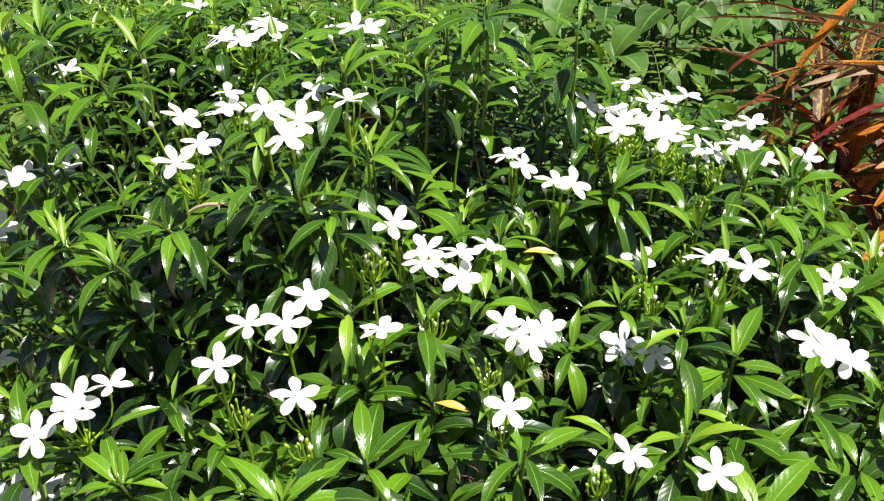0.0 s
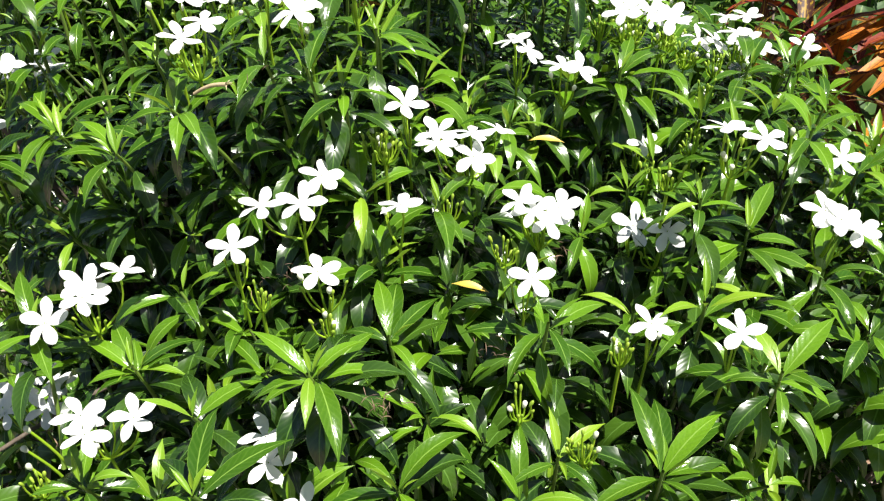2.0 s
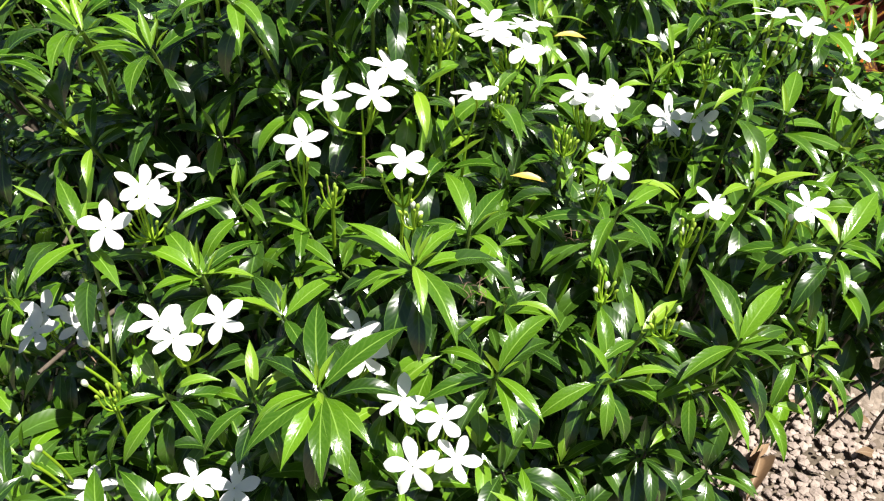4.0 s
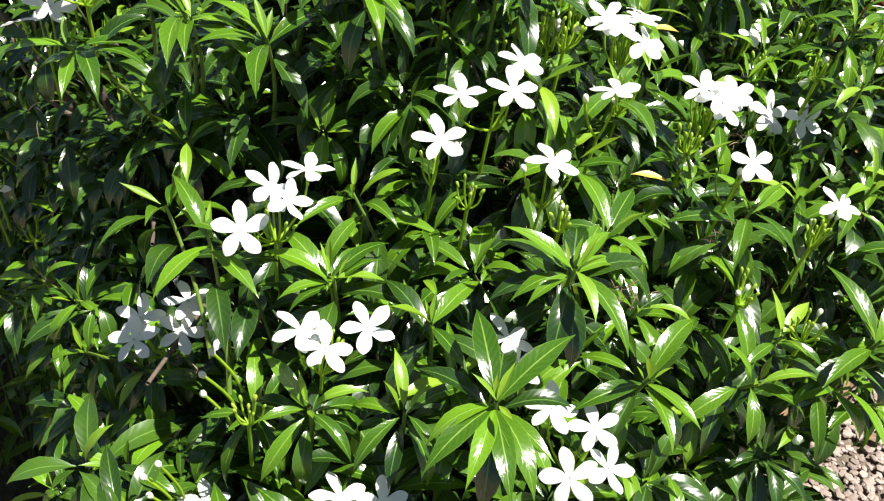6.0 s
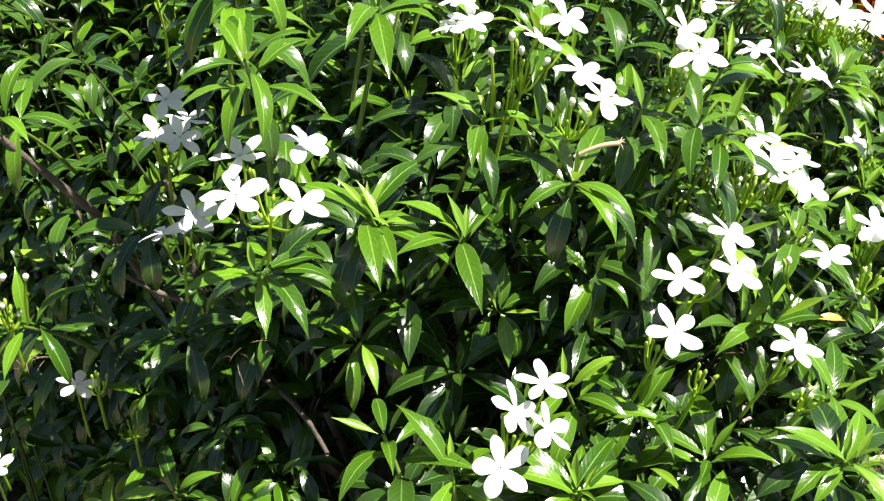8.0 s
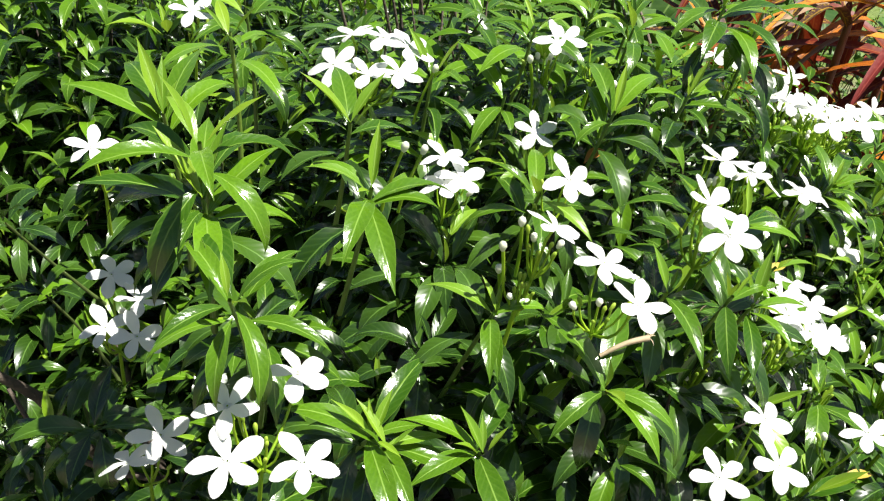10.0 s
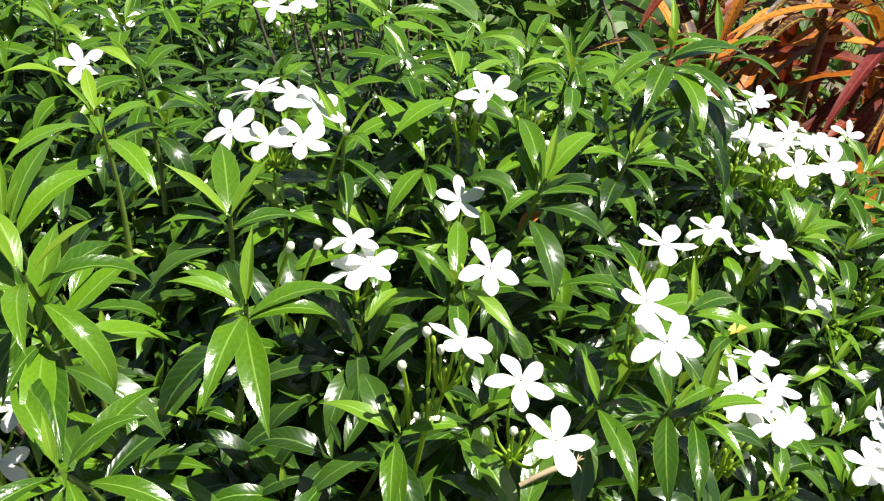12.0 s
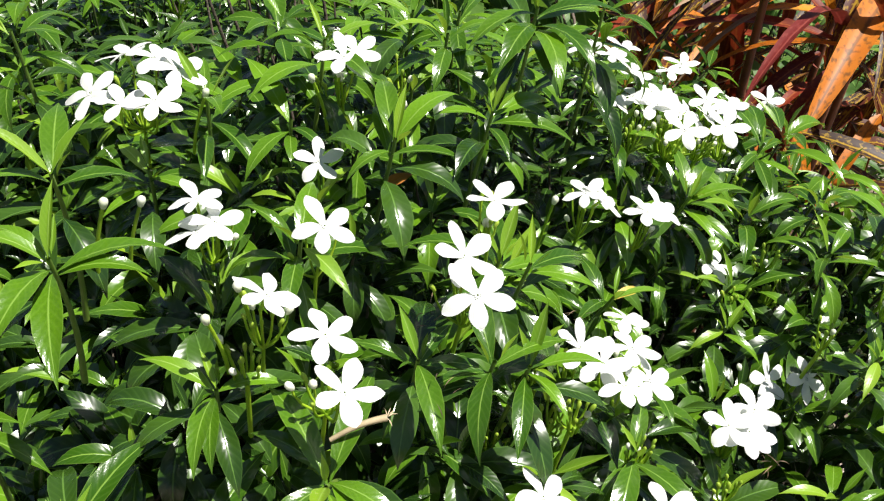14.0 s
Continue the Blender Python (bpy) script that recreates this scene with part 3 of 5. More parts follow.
def branches():
    r = np.random.default_rng(11)
    for i in range(22):
        a = i * 2.4
        rad = 0.12 + 0.46 * ((i * 0.618) % 1.0)
        end = np.array([-0.10 + rad * 1.05 * math.cos(a), 0.98 + rad * 1.15 * math.sin(a), 0.0])
        end[2] = max(float(canopy(end[0], end[1])) - 0.34, 0.25)
        foot = np.array([-0.10 + 0.10 * math.cos(a), 0.98 + 0.10 * math.sin(a), -0.02])
        bow = np.array([0.05 * math.cos(a), 0.05 * math.sin(a), 0.06]) + r.normal(0, 0.02, 3)
        line = arc(foot, end, bow, 9) - SHRUB
        pieces = [tube(line, np.linspace(0.011, 0.004, 9), 7)]
        for k in (4, 5, 6, 7):
            away = r.normal(0, 1, 3) * (0.09, 0.09, 0.02) + (0, 0, 0.10)
            pieces.append(tube(arc(line[k], line[k] + away, r.normal(0, 0.012, 3), 5), np.linspace(0.0038, 0.0020, 5), 5))
        part("branch", mesh_of("branch", *joined(pieces), [MAT_BARK]), shrub, "grey-brown woody branch")


branches()
# a bare woody branch at the shaded end
part("branch", mesh_of("branch", *tube(np.concatenate([arc((-0.617, 1.044, 0.985), (-0.555, 1.055, 0.885), (0.004, 0, -0.006), 5), arc((-0.545, 1.056, 0.868), (-0.26, 1.03, 0.30), (-0.03, 0, 0.02), 6)]) - SHRUB, np.linspace(0.0032, 0.0075, 11), 7), [MAT_BARK]), shrub, "grey-brown woody branch")


for bx, by, top in ((-0.10, 1.28, 1.12), (-0.07, 1.31, 1.10), (-0.03, 1.33, 1.14), (0.01, 1.30, 1.10), (0.05, 1.34, 1.12), (-0.13, 1.36, 1.13), (-0.01, 1.42, 1.10)):
    twig_line = arc((0.4 * bx, by - 0.12, 0.55), (bx, by, top), (0.02, 0.015, 0.0), 8)
    side = tube(arc(twig_line[5], (bx + 0.05, by + 0.02, top - 0.02), (0.01, 0, -0.005), 5) - SHRUB, np.linspace(0.0022, 0.0012, 5), 5)
    part("branch", mesh_of("branch", *joined([tube(twig_line - SHRUB, np.linspace(0.0048, 0.0016, 8), 6), side]), [MAT_BARK]), shrub, "bare grey-brown twig")


# ---- flowers ----
def flower_mesh(seed):
    """Five oblong petals, turned a little like a pinwheel, round a short fringed throat on a slim tube."""
    r = np.random.default_rng(seed)
    T = np.array([0.0, 0.12, 0.28, 0.45, 0.62, 0.76, 0.88, 0.96, 1.0])
    S = np.array([-1.0, -0.5, 0.0, 0.5, 1.0])
    vs, fs, us, sl, n = [], [], [], [], 0
    for k in range(5):
        az = k * 2 * np.pi / 5 + r.normal(0, 0.07)
        L, W = r.uniform(0.92, 1.06), r.uniform(0.92, 1.08)
        lift, curl, roll = r.uniform(0.0, 0.34), r.uniform(0.05, 0.95), r.uniform(-0.10, 0.42)
        half = W * np.interp(T, (0, 0.12, 0.28, 0.45, 0.62, 0.76, 0.88, 0.96, 1), (0.090, 0.125, 0.190, 0.238, 0.256, 0.230, 0.165, 0.090, 0.018))
        rr = 0.06 + 0.94 * T * L
        zz = lift * T - curl * 0.35 * T ** 2.2
        sway = 0.10 * T ** 2
        P = np.zeros((len(T), len(S), 3))
        for j, s in enumerate(S):
            P[:, j, 0] = rr
            P[:, j, 1] = s * half + sway
            P[:, j, 2] = zz + roll * s * half - 0.10 * (abs(s) ** 2) * half + 0.028 * abs(s) * np.sin(9 * T + 4 * s + 2 * k + seed) * T
        c, d = math.cos(az), math.sin(az)
        Q = np.stack([P[..., 0] * c - P[..., 1] * d, P[..., 0] * d + P[..., 1] * c, P[..., 2]], -1).reshape(-1, 3)
        g = np.arange(len(Q)).reshape(len(T), len(S))
        F = np.stack([g[:-1, :-1], g[1:, :-1], g[1:, 1:], g[:-1, 1:]], -1).reshape(-1, 4)
        vs.append(Q), fs.append(F + n), sl.append(np.zeros(len(F)))
        us.append(np.stack(np.broadcast_arrays(S[None] * 0.5 + 0.5, T[:, None]), -1).reshape(-1, 2))
        n += len(Q)
    for k in range(10):      # fringe of the throat
        a = k * 2 * np.pi / 10 + 0.2
        out = np.array([math.cos(a), math.sin(a), 0.0])
        v, f = tube([out * 0.04, out * 0.07 + (0, 0, 0.02), out * (0.10 + 0.02 * (k % 2)) + (0, 0, 0.035)], [0.03, 0.024, 0.010], 4)
        vs.append(v), fs.append(f + n), sl.append(np.zeros(len(f))), us.append(np.full((len(v), 2), 0.5))
        n += len(v)
    v, f = tube([(0, 0, 0.02), (0, 0, -0.12), (0, 0, -0.42), (0, 0, -0.62)], [0.085, 0.06, 0.05, 0.065], 7)
    vs.append(v), fs.append(f + n), sl.append(np.ones(len(f))), us.append(np.full((len(v), 2), 0.5))
    return mesh_of("flower", np.concatenate(vs), np.concatenate(fs), [MAT_PETAL, MAT_STALK], np.concatenate(us), np.concatenate(sl))


BLOOMS = []
FLOWERS = [flower_mesh(s) for s in range(50, 56)]


def bud_mesh(name, mats, stretch):
    z = np.array([-1.0, -0.75, -0.3, 0.2, 0.65, 0.92, 1.0])
    w = np.array([0.30, 0.55, 0.72, 0.86, 0.72, 0.36, 0.02])
    v, f = tube([(0, 0, q * stretch) for q in z], w, 7)
    return mesh_of(name, v, f, mats)


BUD_WHITE = bud_mesh("bud", [MAT_BUD], 1.25)
BUD_GREEN = bud_mesh("bud", [MAT_BUD_GREEN], 1.9)


def aimed(at, normal, spin, size):
    """Pose of a flower: its face along normal."""
    z = Vector(normal).normalized()
    y = (Vector((0.0, 1.0, 0.0)) - z * z.y).normalized()
    q = Matrix((y.cross(z), y, z)).transposed().to_4x4()
    return Matrix.Translation(at) @ q @ Matrix.Rotation(spin, 4, "Z") @ Matrix.Scale(size, 4)


def cluster(*blooms, buds=5, scale=1.0):
    """A flower head: stalks from one foot, open flowers (x, y, z, spin in degrees, lean to the front) and unopened buds."""
    c = np.mean([b[:3] for b in blooms], 0)
    r = np.random.default_rng(int(abs(c[0] * 7001 + c[1] * 9001 + c[2] * 5003) * 1000))
    foot = c + (r.normal(0, 0.004), 0.010, -0.052)
    pieces = [tube(arc(foot - (0, -0.01, 0.05), foot, (0, 0, 0), 4) - SHRUB, [0.0017, 0.0016, 0.0015, 0.0014], 5)]
    made, shut = [], []
    for b in blooms:
        at = np.array(b[:3])
        BLOOMS.append(at)
        out = at - c
        face = np.array([0.0, -(b[4] if len(b) > 4 else 0.26), 1.0]) + (out[0] * 5.0, out[1] * 5.0, 0) + r.normal(0, 0.20, 3)
        face /= np.linalg.norm(face)
        size = 0.0212 * scale * r.uniform(0.93, 1.08)
        made.append((at - SHRUB, face, radians(90 - (b[3] if len(b) > 3 else r.normal(6, 15))), size))
        end = at - face * size * 0.60 - SHRUB
        pieces.append(tube(arc(foot - SHRUB, end, (out[0] * 0.25, out[1] * 0.25, -0.004), 6), np.linspace(0.0012, 0.0009, 6), 5))
    for k in range(buds):
        a = r.uniform(0, 6.28)
        rad = r.uniform(0.003, 0.020)
        end = foot + (rad * math.cos(a), rad * math.sin(a), r.uniform(0.018, 0.042))
        way = end - foot
        way /= np.linalg.norm(way)
        pale = r.random() < 0.22
        pieces.append(tube(arc(foot, end, (way[0] * 0.006, way[1] * 0.006, -0.003), 5) - SHRUB, np.linspace(0.0010, 0.0008, 5), 5))
        shut.append((end - SHRUB, way, BUD_WHITE if pale else BUD_GREEN, 0.0030 if pale else r.uniform(0.0015, 0.0021)))
    head = part("flower_head", mesh_of("flower_head", *joined(pieces), [MAT_STALK]), shrub, "yellow-green flower stalks")
    for at, face, spin, size in made:
        part("flower", FLOWERS[int(r.integers(0, 6))], head, "white five-petalled flower", aimed(at, face, spin, size))
    for at, way, me, size in shut:
        part("bud", me, head, matrix=aimed(at, way, 0.0, size))
    return head


def bud_head(x, y, z, count):
    """A flower head still in bud."""
    r = np.random.default_rng(int((x + 2) * 90001 + y * 7013))
    foot = np.array([x, y, z - 0.030])
    pieces = [tube(arc(foot - (0, -0.008, 0.06), foot, (0, 0, 0), 4) - SHRUB, 0.0018, 5)]
    shut = []
    for k in range(count):
        a = k * 2.4 + r.uniform(0, 0.6)
        rad = r.uniform(0.002, 0.014)
        end = foot + (rad * math.cos(a), rad * math.sin(a), r.uniform(0.010, 0.030))
        way = (end - foot) / np.linalg.norm(end - foot)
        pieces.append(tube(arc(foot, end, (way[0] * 0.006, way[1] * 0.006, -0.003), 5) - SHRUB, np.linspace(0.0010, 0.0008, 5), 5))
        pale = r.random() < 0.12
        shut.append((end - SHRUB, way, BUD_WHITE if pale else BUD_GREEN, 0.0027 if pale else r.uniform(0.0015, 0.0021)))
    head = part("bud_head", mesh_of("bud_head", *joined(pieces), [MAT_STALK]), shrub, "yellow-green stalks with closed buds")
    for at, way, me, size in shut:
        part("bud", me, head, matrix=aimed(at, way, 0.0, size))


def withered(x, y, z, count=7, size=0.020):
    """A spent flower head, brown and shrivelled."""
    r = np.random.default_rng(int((x + 2) * 80021 + y * 9013))
    rows = [(np.array([x, y, z]) - SHRUB + r.normal(0, 0.005, 3), k * 2.4, r.uniform(-0.6, 1.0), r.uniform(0.3, 1.6), size * r.uniform(0.35, 0.85), 0.9, r.normal(0, 0.9), False) for k in range(count)]
    part("withered_flower", blade_mesh("withered_flower", rows, [MAT_WITHER], 61, width=0.36), shrub, "brown shrivelled spent flowers")


def tall_bud(x, y, z, lean=0.0):
    """A round white bud, about to open, on a long stalk."""
    top = np.array([x, y, z])
    foot = top + (lean, 0.006, -0.055)
    way = top - foot
    stalk = part("bud_stalk", mesh_of("bud_stalk", *tube(arc(foot, top, (0.2 * lean, 0, -0.002), 6) - SHRUB, np.linspace(0.0014, 0.0012, 6), 6), [MAT_STALK]), shrub, "yellow-green bud stalk")
    part("bud", BUD_WHITE, stalk, "round white bud", matrix=aimed(top - SHRUB, way / np.linalg.norm(way), 0.0, 0.0034))


tall_bud(-0.287, 0.876, 1.180, -0.012)
tall_bud(-0.264, 0.888, 1.166, -0.014)
tall_bud(-0.110, 0.979, 1.172, 0.014)
tall_bud(-0.082, 0.988, 1.162, 0.004)
tall_bud(-0.060, 0.924, 1.166, 0.002)
tall_bud(-0.182, 1.016, 1.157, -0.014)
tall_bud(-0.071, 0.785, 1.156, 0.004)
tall_bud(-0.234, 0.802, 1.152, 0.008)
tall_bud(-0.250, 0.798, 1.119, 0.010)
tall_bud(-0.258, 0.788, 1.148, 0.010)
tall_bud(0.343, 0.739, 1.028, 0.004)
tall_bud(0.035, 0.846, 1.099, -0.006)
bud_head(-0.045, 0.700, 1.055, 14)
bud_head(-0.090, 0.545, 0.980, 10)
bud_head(0.150, 0.545, 0.940, 12)
bud_head(0.060, 0.632, 0.985, 10)
bud_head(0.062, 0.500, 0.925, 10)
bud_head(0.215, 0.690, 1.020, 10)
bud_head(-0.335, 0.492, 0.860, 9)
bud_head(-0.030, 0.985, 1.165, 6)
bud_head(-0.640, 0.930, 0.880, 12)
bud_head(0.110, 0.470, 0.905, 12)
bud_head(0.270, 0.800, 1.000, 12)
bud_head(0.010, 0.680, 1.000, 10)
bud_head(0.215, 0.905, 1.080, 16)
bud_head(0.250, 0.900, 1.072, 16)
bud_head(0.290, 0.930, 1.045, 16)
bud_head(0.330, 0.935, 1.028, 16)
bud_head(0.365, 0.955, 1.012, 14)
bud_head(0.305, 0.890, 1.015, 14)
bud_head(0.270, 0.940, 1.060, 16)
bud_head(0.190, 0.930, 1.080, 12)
withered(-0.050, 0.490, 0.928, 22, 0.022)
withered(-0.530, 0.832, 0.712, 10, 0.030)
withered(0.046, 0.542, 0.930)
withered(-0.125, 0.585, 0.985, 9)
withered(0.057, 0.731, 0.966, 8, 0.022)
withered(-0.385, 0.610, 0.780, 9, 0.024)
withered(0.000, 0.760, 1.062, 6, 0.016)
withered(-0.150, 0.705, 1.115, 5, 0.014)
withered(0.110, 0.640, 0.965, 8)
withered(-0.470, 0.700, 0.985, 6, 0.022)

tall_bud(-0.358, 0.540, 0.862, 0.020)
tall_bud(-0.367, 0.540, 0.838, 0.024)
tall_bud(-0.368, 0.538, 0.818, 0.020)
tall_bud(-0.405, 0.500, 0.786, 0.014)
tall_bud(-0.418, 0.502, 0.770, 0.020)
tall_bud(-0.416, 0.500, 0.748, 0.022)
bud_head(-0.660, 0.925, 0.905, 16)
tall_bud(-0.632, 0.915, 0.924, -0.022)
tall_bud(-0.616, 0.925, 0.912, -0.008)
bud_head(-0.555, 0.900, 0.732, 9)
bud_head(-0.580, 0.905, 0.800, 6)
withered(-0.634, 0.915, 0.822, 6, 0.030)
withered(-0.552, 0.832, 0.700, 9, 0.022)
bud_head(-0.240, 0.785, 1.118, 9)
bud_head(-0.057, 0.707, 1.052, 9)
bud_head(0.272, 0.786, 0.962, 12)
bud_head(0.224, 0.788, 0.972, 9)
bud_head(-0.046, 0.749, 1.036, 8)
bud_head(-0.088, 0.732, 1.024, 8)
bud_head(-0.152, 0.589, 0.975, 9)
withered(-0.150, 0.592, 0.972, 5, 0.014)
withered(0.033, 0.529, 0.952, 8, 0.018)
withered(-0.126, 0.762, 1.119, 7, 0.016)


def dry_stalk(a, b):
    """A broken-off flower stalk, dried pale, with a shrivelled tuft at its end."""
    a, b = np.array(a), np.array(b)
    stalk = part("dry_stalk", mesh_of("dry_stalk", *tube(arc(a, b, (0, 0, 0.003), 7) - SHRUB, np.linspace(0.0015, 0.0022, 7), 6), [MAT_STRAW]), shrub, "pale dried broken flower stalk")
    r = np.random.default_rng(19)
    rows = [(b - SHRUB, r.uniform(-1.6, 1.6), r.uniform(-0.2, 1.2), r.uniform(0.2, 1.5), r.uniform(0.005, 0.009), 0.9, r.normal(0, 0.8), False) for k in range(7)]
    part("tuft", blade_mesh("tuft", rows, [MAT_STRAW], 20, width=0.6), stalk, "shrivelled pale tuft")


dry_stalk((-0.540, 0.826, 0.718), (-0.520, 0.818, 0.694))
dry_stalk((-0.536, 0.820, 0.722), (-0.528, 0.812, 0.696))
dry_stalk((-0.213, 0.722, 1.089), (-0.181, 0.713, 1.101))

# heads on the front face
cluster((-0.276, 0.617, 0.972), (-0.304, 0.605, 0.966), (-0.295, 0.577, 0.974), (-0.330, 0.573, 0.952), buds=8)
cluster((-0.293, 0.512, 0.904), (-0.279, 0.484, 0.911), (-0.246, 0.502, 0.910))
cluster((-0.346, 0.603, 0.823), buds=3)
cluster((-0.419, 0.637, 0.814), (-0.424, 0.618, 0.807), (-0.385, 0.622, 0.807), (-0.378, 0.640, 0.826), buds=4)
cluster((-0.141, 0.488, 0.898), (-0.138, 0.472, 0.886), buds=2)
cluster((-0.113, 0.449, 0.857), (-0.083, 0.431, 0.851), (-0.110, 0.403, 0.833), (-0.075, 0.410, 0.827), buds=8)
cluster((-0.275, 0.430, 0.812), (-0.245, 0.422, 0.807), buds=4)
cluster((-0.376, 0.503, 0.723), buds=8)
cluster((-0.719, 1.071, 0.574, -12), (-0.714, 1.045, 0.549, 8), buds=3)
cluster((-0.152, 0.642, 1.019, 20), (-0.114, 0.627, 1.029, 10), (-0.099, 0.658, 1.038, 0), buds=4)
cluster((-0.031, 0.618, 1.031, 22), buds=2)
cluster((-0.174, 0.610, 0.998), buds=4)
cluster((-0.097, 0.566, 1.002), buds=6)
cluster((0.086, 0.650, 1.003), (0.112, 0.667, 0.995), (0.100, 0.655, 0.989), (0.074, 0.660, 1.006), buds=12)
cluster((0.193, 0.711, 0.944, 12, 1.0), buds=4)
cluster((0.222, 0.693, 0.948, 0, 1.1), buds=4)
cluster((0.075, 0.563, 0.992), buds=3)
cluster((0.177, 0.561, 0.942), buds=3)
cluster((0.233, 0.515, 0.969), buds=3)
cluster((0.251, 0.668, 1.070), (0.289, 0.672, 1.056), buds=8)
cluster((0.388, 0.721, 1.008, 20, 0.9), buds=4)
cluster((0.362, 0.646, 0.986), (0.380, 0.644, 0.977), (0.350, 0.655, 0.990), buds=4)
cluster((0.225, 0.822, 0.977), buds=6)
# the middle heads
cluster((-0.026, 0.726, 1.074), buds=4)
cluster((0.003, 0.729, 1.041, -14), (0.036, 0.710, 1.025, 20), (0.035, 0.733, 1.038), (0.063, 0.770, 1.024), (0.002, 0.702, 1.044), buds=14)
cluster((0.085, 0.866, 1.078), (0.101, 0.860, 1.070), buds=6)
cluster((0.134, 0.839, 1.060), (0.153, 0.842, 1.055), buds=4)
# the ridge
cluster((-0.068, 0.787, 1.172), buds=6)
cluster((-0.109, 0.755, 1.165, -3), (-0.117, 0.726, 1.160, -3), buds=8)
cluster((-0.202, 0.750, 1.145, 5), (-0.211, 0.705, 1.147, -30), buds=8)
cluster((-0.224, 0.780, 1.160, 35), buds=8)
cluster((-0.161, 0.843, 1.143), buds=3)
cluster((-0.229, 0.910, 1.114), (-0.216, 0.907, 1.120), (-0.222, 0.925, 1.130), buds=5)
cluster((-0.125, 0.937, 1.126), buds=2)
cluster((-0.083, 0.979, 1.184), (-0.068, 0.990, 1.181), buds=6)
cluster((-0.220, 1.105, 1.156), (-0.204, 1.073, 1.165), (-0.194, 1.043, 1.167), (-0.221, 1.010, 1.163), (-0.244, 1.025, 1.158), (-0.259, 1.058, 1.153), buds=12, scale=1.14)
cluster((-0.333, 1.220, 1.146), buds=3)
cluster((-0.152, 1.233, 1.166), (-0.120, 1.250, 1.160), buds=3)
cluster((-0.223, 1.660, 0.985), (-0.195, 1.670, 0.980), buds=3)
# the dense heads by the croton
cluster((0.206, 0.955, 1.095), (0.201, 0.880, 1.101), (0.232, 0.925, 1.088), (0.250, 0.876, 1.094), buds=20)
cluster((0.278, 0.985, 1.060), (0.297, 1.007, 1.045), (0.316, 0.972, 1.034), (0.335, 0.969, 1.033), (0.262, 0.960, 1.070), buds=20)
cluster((0.354, 0.960, 1.046), (0.391, 1.020, 1.012), (0.375, 0.985, 1.022), (0.400, 0.990, 1.015), buds=16)
cluster((0.413, 1.090, 1.020), (0.380, 1.075, 1.025), buds=6)
cluster((0.266, 1.021, 1.075), (0.245, 1.080, 1.080), buds=10)
cluster((0.181, 0.953, 1.100), (0.218, 0.942, 1.090), (0.250, 0.955, 1.075), buds=10)
cluster((0.330, 1.110, 1.050), (0.300, 1.090, 1.055), buds=6)
cluster((0.448, 0.982, 1.018), buds=5)
# the shaded end
cluster((-0.452, 0.770, 1.102), (-0.404, 0.782, 1.098), (-0.462, 0.742, 1.090), (-0.423, 0.726, 1.086), buds=7)
cluster((-0.470, 1.018, 1.018), (-0.457, 0.986, 1.012), (-0.489, 0.955, 1.020), (-0.472, 0.924, 1.031), buds=4)
cluster((-0.503, 0.846, 0.993), (-0.478, 0.850, 1.004), buds=3)
cluster((-0.463, 1.064, 1.111), buds=2)
cluster((-0.599, 0.949, 0.746), buds=2)


# ---- the rest of the leaves ----
# places kept open round the dropped leaves
BLOOMS += [np.array(p) for p in ((0.025, 0.634, 0.945), (-0.070, 0.912, 1.110), (0.100, 0.824, 0.990))]


HOLLOWS = ((-0.105, 0.905, 0.03), (-0.170, 0.900, 0.042), (-0.200, 0.965, 0.028), (-0.385, 0.815, 0.042), (-0.300, 0.812, 0.028), (0.165, 0.665, 0.048), (-0.075, 0.462, 0.028), (-0.125, 0.685, 0.032), (0.03, 0.60, 0.025), (0.24, 0.905, 0.040), (0.31, 0.935, 0.040), (0.38, 0.965, 0.035), (-0.05, 1.36, 0.10), (0.02, 1.30, 0.08), (-0.10, 1.25, 0.06), (-0.18, 1.31, 0.08), (-0.12, 1.43, 0.12), (-0.13, 1.15, 0.045), (-0.10, 1.21, 0.05))


def in_cave(x, y, z):
    """The dark opening under the overhang of the rear mound."""
    return ((x + 0.43) / 0.15) ** 2 + ((y - 0.745) / 0.12) ** 2 + ((z - 0.855) / 0.115) ** 2 < 1.0


